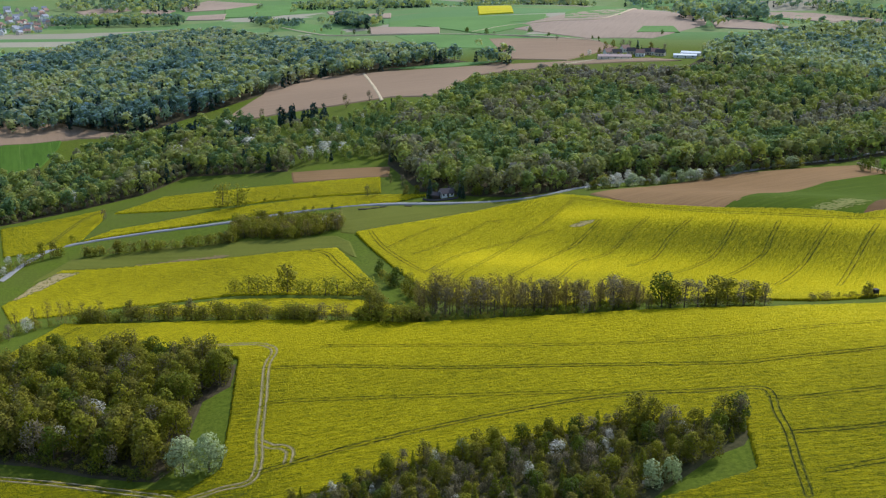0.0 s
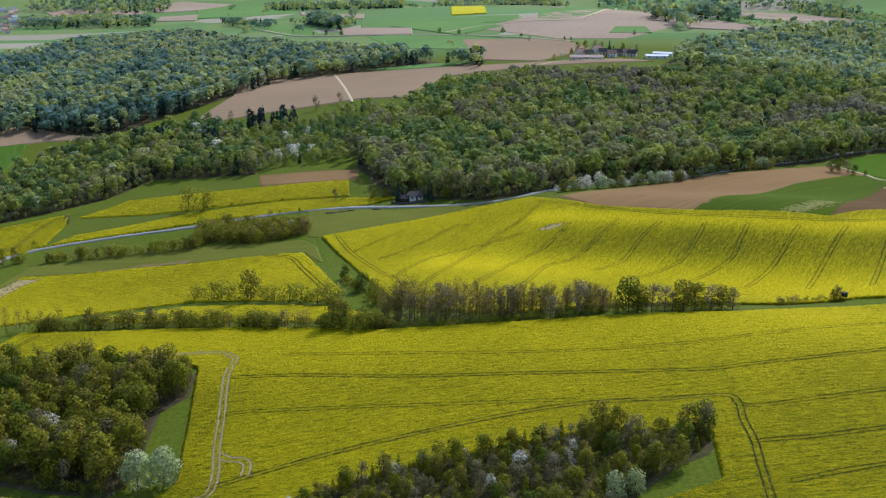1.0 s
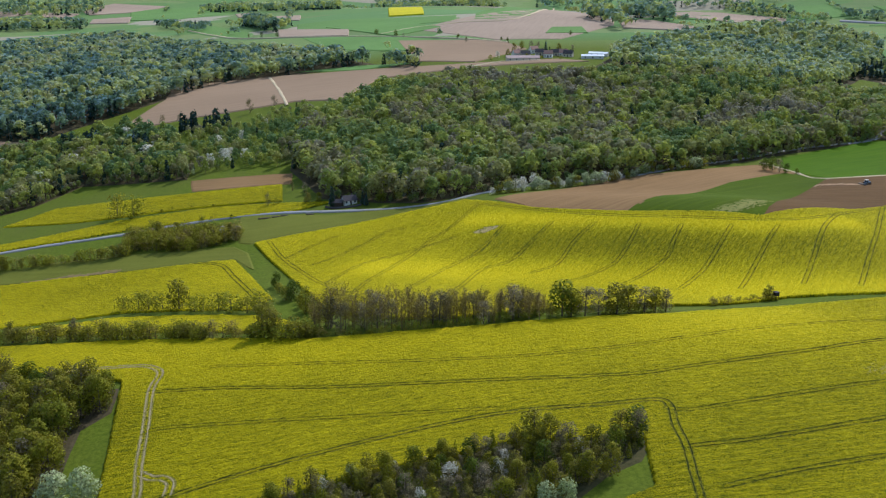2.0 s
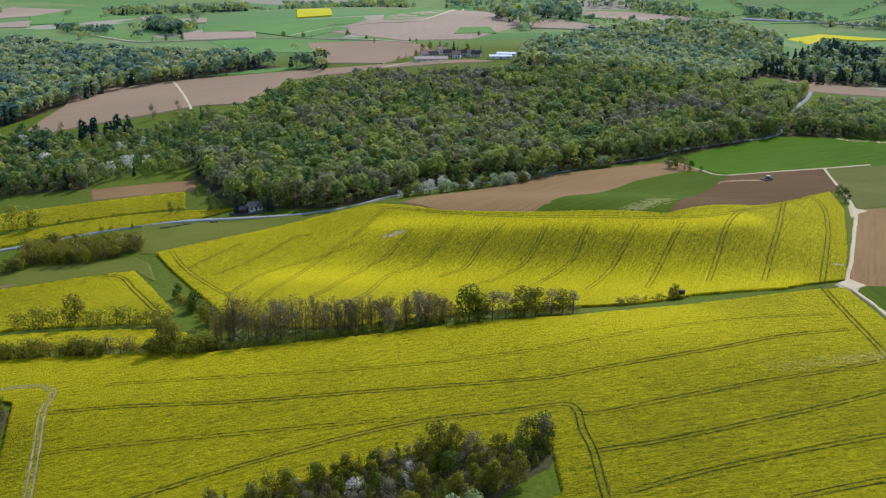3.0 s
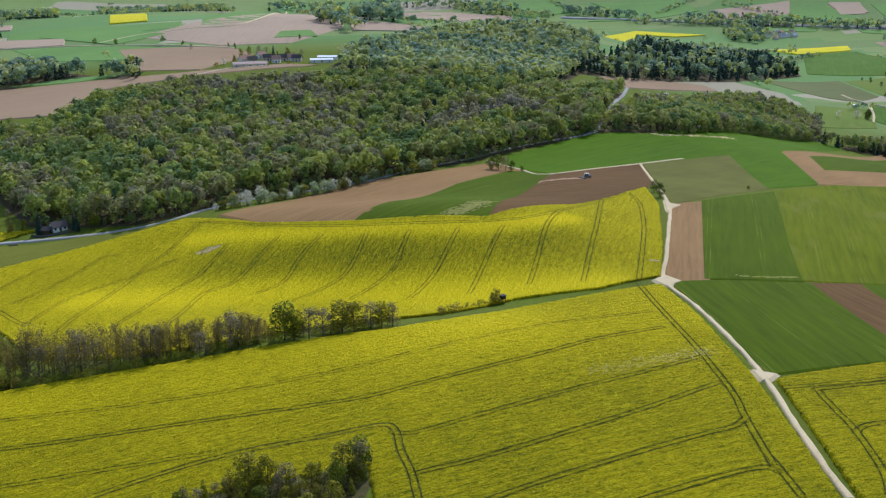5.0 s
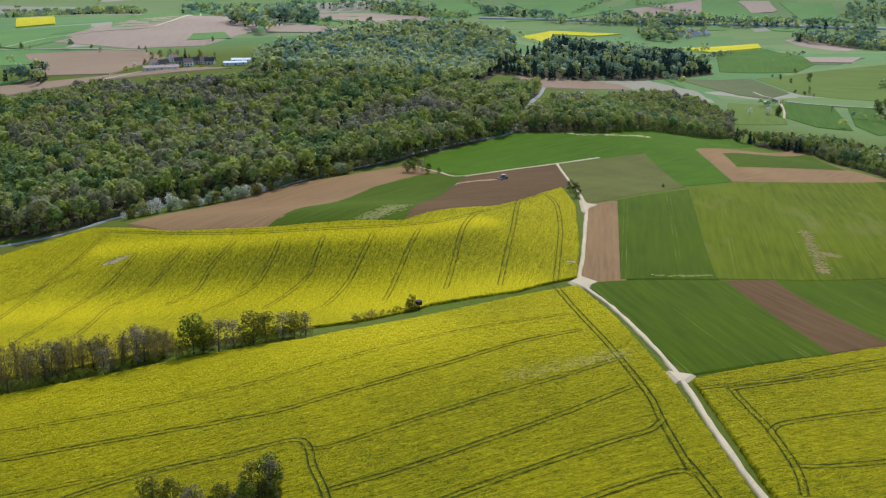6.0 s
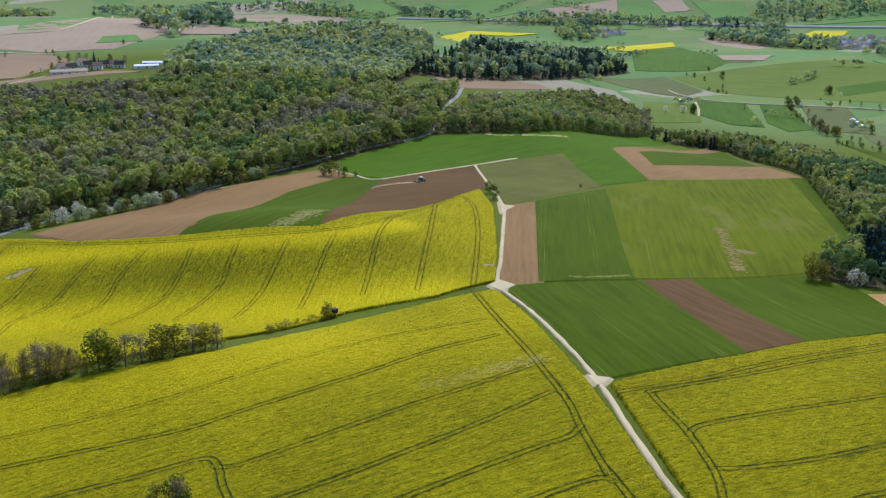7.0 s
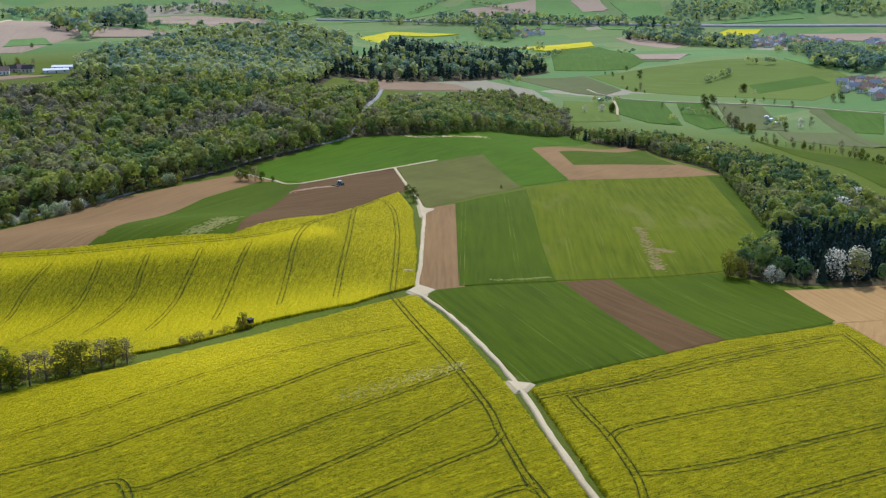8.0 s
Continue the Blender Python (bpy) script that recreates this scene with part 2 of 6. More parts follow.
def ground_material():
    m, t, b = material("grass_and_distant_fields")
    flat = place(t)
    fine = noise_at(t, flat, 0.7, 5.0, 0.7)
    broad = noise_at(t, flat, 0.02, 4.0)
    grass = blend(t, ramp(t, fine, [(0.3, (0, 0, 0)), (0.7, (1, 1, 1))]), (0.055, 0.082, 0.006), (0.12, 0.15, 0.013))
    grass = blend(t, ramp(t, broad, [(0.4, (0, 0, 0)), (0.7, (0.5, 0.5, 0.5))]), grass, (0.095, 0.10, 0.02))
    # far off: a patchwork of fields, strips lying across the slopes
    warp = node(t, "ShaderNodeTexNoise", Scale=0.0016, Detail=2.0)
    t.links.new(flat, warp.inputs["Vector"])
    shift = t.nodes.new("ShaderNodeVectorMath")
    shift.operation = "MULTIPLY_ADD"
    t.links.new(warp.outputs["Color"], shift.inputs[0])
    shift.inputs[1].default_value = (260, 260, 0)
    t.links.new(flat, shift.inputs[2])
    squash = t.nodes.new("ShaderNodeMapping")
    squash.inputs["Scale"].default_value = (0.0046, 0.0088, 0)
    squash.inputs["Rotation"].default_value = (0, 0, radians(12))
    t.links.new(shift.outputs[0], squash.inputs[0])
    cells = node(t, "ShaderNodeTexVoronoi", Scale=1.0)
    cells.distance = "CHEBYCHEV"
    t.links.new(squash.outputs[0], cells.inputs["Vector"])
    split = t.nodes.new("ShaderNodeSeparateColor")
    t.links.new(cells.outputs["Color"], split.inputs[0])
    patch = ramp(t, split.outputs[0], [(0.0, (0.10, 0.20, 0.040)), (0.22, (0.15, 0.22, 0.05)), (0.42, (0.33, 0.27, 0.20)), (0.48, (0.09, 0.20, 0.045)), (0.64, (0.17, 0.225, 0.065)),
                                       (0.78, (0.125, 0.19, 0.05)), (0.89, (0.37, 0.31, 0.23)), (0.95, (0.11, 0.23, 0.06))], "CONSTANT")
    patch = blend(t, 0.22, patch, blend(t, noise_at(t, squash.outputs[0], 6.0, 5.0, 0.65), (0.05, 0.09, 0.03), (0.30, 0.31, 0.14)))
    patch = blend(t, 0.15, patch, blend(t, fine, (0.05, 0.09, 0.03), (0.2, 0.22, 0.1)))
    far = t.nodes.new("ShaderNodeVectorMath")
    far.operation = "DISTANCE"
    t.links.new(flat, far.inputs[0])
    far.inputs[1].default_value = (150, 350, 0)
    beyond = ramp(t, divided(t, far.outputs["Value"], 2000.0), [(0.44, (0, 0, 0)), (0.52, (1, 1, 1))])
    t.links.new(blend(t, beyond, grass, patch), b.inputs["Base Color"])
    # a faint bluish sheen on the far land only, in place of haze
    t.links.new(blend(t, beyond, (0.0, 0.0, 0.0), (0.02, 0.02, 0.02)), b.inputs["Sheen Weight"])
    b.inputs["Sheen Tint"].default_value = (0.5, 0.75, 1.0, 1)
    bumped(t, b, fine, 0.5, 0.4)
    return m


def leaf_material(name, stops, through_light=0.35, haze_sheen=0.5, rugged=1.0):
    m, t, b = material(name, 0.75)
    att = t.nodes.new("ShaderNodeAttribute")
    att.attribute_name = "tint"
    info = t.nodes.new("ShaderNodeObjectInfo")
    g = t.nodes.new("ShaderNodeNewGeometry")
    s = t.nodes.new("ShaderNodeMath")
    s.operation = "MULTIPLY_ADD"
    t.links.new(info.outputs["Random"], s.inputs[0])
    s.inputs[1].default_value = 0.14
    t.links.new(att.outputs["Fac"], s.inputs[2])
    col = ramp(t, s.outputs[0], stops)
    spread = ramp(t, g.outputs["Random Per Island"], [(0.0, (1 - 0.25 * rugged,) * 3), (1.0, (1 + 0.28 * rugged,) * 3)])
    col = blend(t, 1.0, col, spread, "MULTIPLY")
    grain = noise_at(t, place(t), 1.3, 4.0, 0.7)
    col = blend(t, 1.0, col, ramp(t, grain, [(0.3, (1 - 0.45 * rugged,) * 3), (0.7, (1 + 0.4 * rugged,) * 3)]), "MULTIPLY")
    t.links.new(col, b.inputs["Base Color"])
    # bluish sheen stands in for haze, stronger on woods farther off
    b.inputs["Sheen Weight"].default_value = haze_sheen
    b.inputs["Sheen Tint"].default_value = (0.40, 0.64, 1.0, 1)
    tr = t.nodes.new("ShaderNodeBsdfTranslucent")
    t.links.new(col, tr.inputs[0])
    mix = t.nodes.new("ShaderNodeMixShader")
    mix.inputs[0].default_value = through_light
    t.links.new(b.outputs[0], mix.inputs[1])
    t.links.new(tr.outputs[0], mix.inputs[2])
    t.links.new(mix.outputs[0], t.nodes["Material Output"].inputs[0])
    return m


LEAF_NEAR = leaf_material("backlit_leaves", [(0.0, (0.035, 0.062, 0.010)), (0.25, (0.100, 0.130, 0.010)), (0.45, (0.215, 0.205, 0.012)), (0.65, (0.190, 0.168, 0.026)),
                                             (0.85, (0.18, 0.155, 0.075)), (1.0, (0.27, 0.225, 0.14))], 0.36, 0.04)
LEAF_HEDGE = leaf_material("hedge_leaves", [(0.0, (0.08, 0.12, 0.012)), (0.4, (0.23, 0.235, 0.018)), (0.6, (0.295, 0.26, 0.030)), (0.8, (0.27, 0.21, 0.06)), (1.0, (0.30, 0.24, 0.11))], 0.42, 0.02)
LEAF = leaf_material("spring_leaves", [(0.0, (0.068, 0.125, 0.048)), (0.22, (0.125, 0.190, 0.050)), (0.45, (0.315, 0.345, 0.050)), (0.62, (0.270, 0.268, 0.078)),
                                       (0.82, (0.225, 0.205, 0.115)), (1.0, (0.25, 0.23, 0.16))], 0.45, 0.18, 0.4)
# far leaves: haze put into paler, bluer colours and a strong sheen
LEAF_HAZED = leaf_material("hazed_distant_leaves", [(0.0, (0.10, 0.17, 0.10)), (0.25, (0.18, 0.25, 0.11)), (0.45, (0.42, 0.45, 0.10)), (0.7, (0.36, 0.36, 0.14)), (1.0, (0.29, 0.28, 0.19))], 0.5, 0.7, 0.35)
NEEDLE = leaf_material("dark_needles", [(0.0, (0.017, 0.034, 0.018)), (1.0, (0.038, 0.062, 0.028))], 0.18, 0.22)
BLOSSOM = leaf_material("white_blossom", [(0.0, (0.62, 0.59, 0.48)), (0.5, (0.60, 0.59, 0.46)), (1.0, (0.26, 0.34, 0.08))], 0.4, 0.02)


# ---------- building helpers ----------
def inside(px, py, poly):
    px, py = np.asarray(px, float), np.asarray(py, float)
    r = np.zeros(px.shape, bool)
    n = len(poly)
    for i in range(n):
        (x1, y1), (x2, y2) = poly[i], poly[(i + 1) % n]
        cross = (y1 > py) != (y2 > py)
        r ^= cross & (px < (x2 - x1) * (py - y1) / ((y2 - y1) or 1e-9) + x1)
    return r


def smooth_line(points, step, closed=False):
    """A curve through the points, with a point about every step metres."""
    p = np.array(points, float)
    n, out = len(p), []
    for i in range(n if closed else n - 1):
        a0, a1, a2, a3 = (p[(i + k) % n] if closed else p[min(max(i + k, 0), n - 1)] for k in (-1, 0, 1, 2))
        k = max(1, int(np.linalg.norm(a2 - a1) / step))
        for u in np.arange(k) / k:
            out.append(0.5 * (2 * a1 + (a2 - a0) * u + (2 * a0 - 5 * a1 + 4 * a2 - a3) * u * u + (3 * a1 - a0 - 3 * a2 + a3) * u ** 3))
    if not closed:
        out.append(p[-1])
    return np.array(out)


def straight_edge(poly, step):
    out = []
    for i in range(len(poly)):
        p, q = np.array(poly[i], float), np.array(poly[(i + 1) % len(poly)], float)
        k = max(1, int(np.linalg.norm(q - p) / step))
        out += [p + (q - p) * u / k for u in range(k)]
    return np.array(out)


def mesh_of(name, verts, faces, mats, index=None, smooth=False, normals=None):
    """A mesh from arrays; all faces have the same number of corners."""
    verts, faces = np.asarray(verts, np.float32), np.asarray(faces, np.int32)
    me = bpy.data.meshes.new(name)
    me.vertices.add(len(verts))
    me.vertices.foreach_set("co", verts.ravel())
    k = faces.shape[1]
    me.loops.add(faces.size)
    me.loops.foreach_set("vertex_index", faces.ravel())
    me.polygons.add(len(faces))
    me.polygons.foreach_set("loop_start", np.arange(len(faces), dtype=np.int32) * k)
    if index is not None:
        me.polygons.foreach_set("material_index", np.asarray(index, np.int32))
    me.polygons.foreach_set("use_smooth", np.full(len(faces), smooth))
    me.update(calc_edges=True)
    for m in mats:
        me.materials.append(m)
    if normals is not None:
        me.normals_split_custom_set_from_vertices(np.asarray(normals, np.float32))
    return me


def heading(line):
    """The way from a line's start to its end, in degrees."""
    (x0, y0), (x1, y1) = line[0], line[-1]
    return math.degrees(math.atan2(y1 - y0, x1 - x0))


def row_marks(me, x, y, turn):
    ca, sa = math.cos(radians(turn)), math.sin(radians(turn))
    for key, val in (("along", x * ca + y * sa), ("across", -x * sa + y * ca)):
        me.attributes.new(key, "FLOAT", "POINT").data.foreach_set("value", np.asarray(val, np.float32).ravel())


def grown(poly, by):
    """The outline moved outwards by some metres."""
    p = np.array(poly, float)
    if np.sum(p[:, 0] * np.roll(p[:, 1], -1) - np.roll(p[:, 0], -1) * p[:, 1]) < 0:
        p = p[::-1]
    d = np.roll(p, -1, 0) - p
    d /= np.linalg.norm(d, axis=1)[:, None]
    side = np.stack([d[:, 1], -d[:, 0]], 1)
    corner = side + np.roll(side, 1, 0)
    corner /= np.maximum(0.5, (corner * side).sum(1))[:, None]
    return [tuple(q) for q in p + corner * by]


def field(name, poly, mat, label, category, up=0.3, step=9.0, turn=None, spread=1.4):
    """One field laid over the land, its edge worked out to its neighbours'."""
    poly = grown([tuple(p) for p in poly], spread)
    r = np.random.default_rng(len(poly))
    edge = straight_edge(poly, step)
    cons = [(i, (i + 1) % len(edge)) for i in range(len(edge))]
    lo, hi = edge.min(0), edge.max(0)
    gx, gy = np.meshgrid(np.arange(lo[0], hi[0], step), np.arange(lo[1], hi[1], step))
    g = np.stack([gx.ravel(), gy.ravel()], 1) + r.uniform(-0.3, 0.3, (gx.size, 2)) * step
    pts = np.concatenate([edge, g[inside(g[:, 0], g[:, 1], poly)]])
    res = geometry.delaunay_2d_cdt([Vector((float(p[0]), float(p[1]))) for p in pts], cons, [], 0, 0.02)
    v = np.array([(q.x, q.y) for q in res[0]])
    tri = np.array([f for f in res[2] if len(f) == 3], np.int32)
    c = v[tri].mean(1)
    a, b = v[tri[:, 1]] - v[tri[:, 0]], v[tri[:, 2]] - v[tri[:, 0]]
    longest = np.maximum(np.maximum((a ** 2).sum(1), (b ** 2).sum(1)), ((a - b) ** 2).sum(1))
    broad = np.abs(a[:, 0] * b[:, 1] - a[:, 1] * b[:, 0]) > 0.01 * longest
    tri = tri[inside(c[:, 0], c[:, 1], poly) & broad]
    verts = np.column_stack([v, ground(v[:, 0], v[:, 1]) + up + 0.12])
    if turn is None:
        sides = [(poly[i - 1], poly[i]) for i in range(len(poly))]
        turn = heading(max(sides, key=lambda p: math.dist(*p)))
    # a bank down to the ground all round
    sides = np.concatenate([tri[:, [0, 1]], tri[:, [1, 2]], tri[:, [2, 0]]])
    key = np.sort(sides, 1) @ np.array([len(v), 1])
    _, first, times = np.unique(key, return_index=True, return_counts=True)
    rim = sides[first[times == 1]]
    n = len(v)
    way = v[rim[:, 1]] - v[rim[:, 0]]
    away = np.zeros((n, 2))
    np.add.at(away, rim.ravel(), np.repeat(np.stack([way[:, 1], -way[:, 0]], 1), 2, 0))
    away /= np.linalg.norm(away, axis=1)[:, None] + 1e-9
    low = v + away * 1.6
    foot = np.column_stack([low, ground(low[:, 0], low[:, 1]) - 0.15])
    bank = np.concatenate([np.stack([rim[:, 1], rim[:, 0], rim[:, 0] + n], 1), np.stack([rim[:, 1], rim[:, 0] + n, rim[:, 1] + n], 1)]) + n
    me = mesh_of(name, np.concatenate([verts, verts, foot]), np.concatenate([tri, bank]), [mat], smooth=True)
    me.polygons.foreach_set("use_smooth", np.arange(len(tri) + len(bank)) < len(tri))
    row_marks(me, np.tile(v[:, 0], 3), np.tile(v[:, 1], 3), turn)
    return tagged(new(name, me), label, category, kind="structure")


def crop_field(name, poly, label, cell=0.8, tall=1.15, turn=0.0, holes=(), ruts=(), pressed=(), rough=0.075, bloom_tones=(), fullness=0.5):
    """A standing crop as one uneven canopy of plants in rows, its edge falling to the ground, with wheel ruts pressed into it.
    ruts: (line, gauge, width, bare, depth), bare 0 to 1: how far the wheels have worn it to soil."""
    r = np.random.default_rng(len(poly) + int(abs(poly[0][0])))
    ca, sa = math.cos(radians(turn)), math.sin(radians(turn))
    p = np.array(poly, float)
    uv = np.stack([p[:, 0] * ca + p[:, 1] * sa, -p[:, 0] * sa + p[:, 1] * ca], 1)
    lo = uv.min(0) - cell
    nu, nv = (np.ceil((uv.max(0) - lo) / cell).astype(int) + 2)
    gu, gv = np.meshgrid(lo[0] + np.arange(nu) * cell, lo[1] + np.arange(nv) * cell)
    gu = gu + r.uniform(-0.3, 0.3, gu.shape) * cell
    gv = gv + r.uniform(-0.22, 0.22, gv.shape) * cell
    x, y = gu * ca - gv * sa, gu * sa + gv * ca
    ok = inside(x, y, poly)
    for h in holes:
        ok &= ~inside(x, y, h)
    # plants: tufts of uneven height, drill rows along u, and a slow swell
    lift = r.standard_normal(x.shape) * rough + swell(gu, gv)
    bloom = np.clip(fullness + 0.6 * lift, 0.05, 1.0)
    # tone lines raise or lower the bloom, fading out over reach
    for line, reach, amount in bloom_tones:
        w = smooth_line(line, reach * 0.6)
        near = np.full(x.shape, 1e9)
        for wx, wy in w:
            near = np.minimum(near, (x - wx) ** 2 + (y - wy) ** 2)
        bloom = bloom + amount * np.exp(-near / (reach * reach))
    z = ground(x, y) + tall + lift
    wheel, worn, clear = np.full(x.shape, 9.0), np.zeros(x.shape), np.ones(x.shape)
    for way, gauge, width, bare, deep in ruts:
        w = smooth_line(way, 0.3)
        w = w + 0.12 * np.stack([np.sin(np.arange(len(w)) * 0.031), np.cos(np.arange(len(w)) * 0.023)], 1)
        iu = np.round(((w[:, 0] * ca + w[:, 1] * sa) - lo[0]) / cell).astype(int)
        iv = np.round(((-w[:, 0] * sa + w[:, 1] * ca) - lo[1]) / cell).astype(int)
        own = np.full(x.shape, 9.0)
        for du in range(-4, 5):
            for dv in range(-4, 5):
                ku, kv = iu + du, iv + dv
                good = (ku >= 0) & (ku < nu) & (kv >= 0) & (kv < nv)
                ku, kv, q = ku[good], kv[good], w[good]
                np.minimum.at(own, (kv, ku), np.hypot(x[kv, ku] - q[:, 0], y[kv, ku] - q[:, 1]))
        own = own * 1.9 / gauge
        nearer = own < wheel
        wheel[nearer] = own[nearer]
        worn[nearer] = bare
        clear[nearer] = min(1.0, 2.6 * deep)
        track = np.abs(own - 0.95) < 0.35
        z[track] -= deep * 0.3
        bloom[track] -= 0.12
    for spot in pressed:
        s = inside(x, y, spot) & (r.uniform(0, 1, x.shape) > 0.12)
        z[s] = ground(x[s], y[s]) + tall - 0.05
        bloom[s] = -1.45
    # the edge
    rim = ok & ~(np.roll(ok, 1, 0) & np.roll(ok, -1, 0) & np.roll(ok, 1, 1) & np.roll(ok, -1, 1))
    z[rim] = ground(x[rim], y[rim]) + 0.15
    bloom[rim] = 0.16
    idx = -np.ones(x.shape, int)
    idx[ok] = np.arange(ok.sum())
    q = np.stack([idx[:-1, :-1], idx[:-1, 1:], idx[1:, 1:], idx[1:, :-1]], -1).reshape(-1, 4)
    q = q[(q >= 0).all(1)]
    tri = np.concatenate([q[::2][:, [0, 1, 2]], q[::2][:, [0, 2, 3]], q[1::2][:, [0, 1, 3]], q[1::2][:, [1, 2, 3]]])
    me = mesh_of(name, np.column_stack([x[ok], y[ok], z[ok]]), tri, [RAPE], smooth=True)
    at = me.attributes.new("bloom", "FLOAT", "POINT")
    at.data.foreach_set("value", bloom[ok].astype(np.float32))
    for key, val in (("along", gu), ("across", gv), ("wheel", wheel), ("worn", worn), ("clear", clear)):
        me.attributes.new(key, "FLOAT", "POINT").data.foreach_set("value", val[ok].astype(np.float32))
    wheel_lines(ruts, tall, turn)
    return tagged(new(name, me), label, "field", kind="structure")


def ribbon(name, points, width, mat, label, category, up=0.45, step=4.0, rough=0.12):
    """A road or track with ragged edges and a bank down to the ground on both sides."""
    w = smooth_line(points, step)
    d = np.gradient(w, axis=0)
    nrm = np.stack([-d[:, 1], d[:, 0]], 1) / np.linalg.norm(d, axis=1)[:, None]
    r = np.random.default_rng(len(w))
    wander = rough * r.standard_normal((2, len(w), 1))
    cols = []
    for k, drop in ((-0.62, up + 0.3), (-0.5, 0.12), (-0.2, 0.0), (0.2, 0.0), (0.5, 0.12), (0.62, up + 0.3)):
        q = w + nrm * (k * width * (1 + (wander[int(k > 0)] if abs(k) > 0.4 else 0)))
        cols.append(np.column_stack([q, ground(q[:, 0], q[:, 1]) + up - drop]))
    n = len(w)
    v = np.concatenate(cols)
    i = np.arange(n - 1)
    f = np.concatenate([np.stack([c * n + i, c * n + i + 1, (c + 1) * n + i + 1, (c + 1) * n + i], 1) for c in range(5)])
    me = mesh_of(name, v, f[:, ::-1], [mat], smooth=True)
    row_marks(me, v[:, 0], v[:, 1], heading(points))
    return tagged(new(name, me), label, category, kind="structure")


def swell(gu, gv):
    """The slow rise and fall of a crop's height along and across its rows."""
    return 0.05 * np.sin(gv * 2.1 + np.sin(gu * 0.05) * 1.5) + 0.10 * np.sin(gu * 0.021 + 1.3) * np.sin(gv * 0.047)


def wheel_lines(ruts, tall, turn):
    """The pair of narrow pressed lines that wheels leave along each rut, as strips just above the crop, broken where
    the crop has closed over them.
    """
    ca, sa = math.cos(radians(turn)), math.sin(radians(turn))
    for number, (way, gauge, width, bare, deep) in enumerate(ruts):
        r = np.random.default_rng(number + 5)
        w = smooth_line(way, 1.1)
        d = np.gradient(w, axis=0)
        nrm = np.stack([-d[:, 1], d[:, 0]], 1) / (np.linalg.norm(d, axis=1)[:, None] + 1e-9)
        n = len(w)
        v, f = [], []
        for s in (-0.5, 0.5):
            half = (0.20 + 0.36 * deep) * r.uniform(0.55, 1.25, (n, 1)) * 0.5 * (1 + 0.25 * bare)
            base = sum(map(len, v))
            for k in (-1, 1):
                q = w + nrm * (s * gauge + k * half + 0.06 * r.standard_normal((n, 1)))
                z = ground(q[:, 0], q[:, 1]) + tall + swell(q[:, 0] * ca + q[:, 1] * sa, -q[:, 0] * sa + q[:, 1] * ca) + 0.05 + 0.10 * r.uniform(0, 1, n)
                v.append(np.column_stack([q, z]))
            i = np.arange(n - 1)
            i = i[r.uniform(0, 1, n - 1) < 0.55 + deep]
            f.append(base + np.stack([i, i + 1, n + i + 1, n + i], 1)[:, ::-1])
        v, f = np.concatenate(v), np.concatenate(f)
        # the dark strips carry the rut's shade in their colour
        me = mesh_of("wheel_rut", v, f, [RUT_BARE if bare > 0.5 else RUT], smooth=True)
        row_marks(me, v[:, 0], v[:, 1], heading(way))
        tagged(new("wheel_rut", me), "pale bare wheel ruts worn into the rapeseed" if bare > 0.5 else "dark wheel ruts pressed into the rapeseed", "wheel rut", kind="structure")


# ---------- trees ----------
def cards(points, out, size, r, loose=0.38):
    """One small leaf clump (a bent quad) at each point, facing roughly out."""
    n = len(points)
    nrm = out + r.standard_normal((n, 3)) * loose
    nrm /= np.linalg.norm(nrm, axis=1)[:, None]
    a = np.cross(nrm, r.standard_normal((n, 3)))
    a /= np.linalg.norm(a, axis=1)[:, None]
    b = np.cross(nrm, a)
    s = size * r.uniform(0.6, 1.4, (n, 1))
    t = s * r.uniform(0.5, 1.0, (n, 1))
    return np.stack([points - a * s - b * t * 0.3, points - b * t + a * s * 0.2, points + a * s + b * t * 0.2, points + b * t - a * s * 0.25], 1)


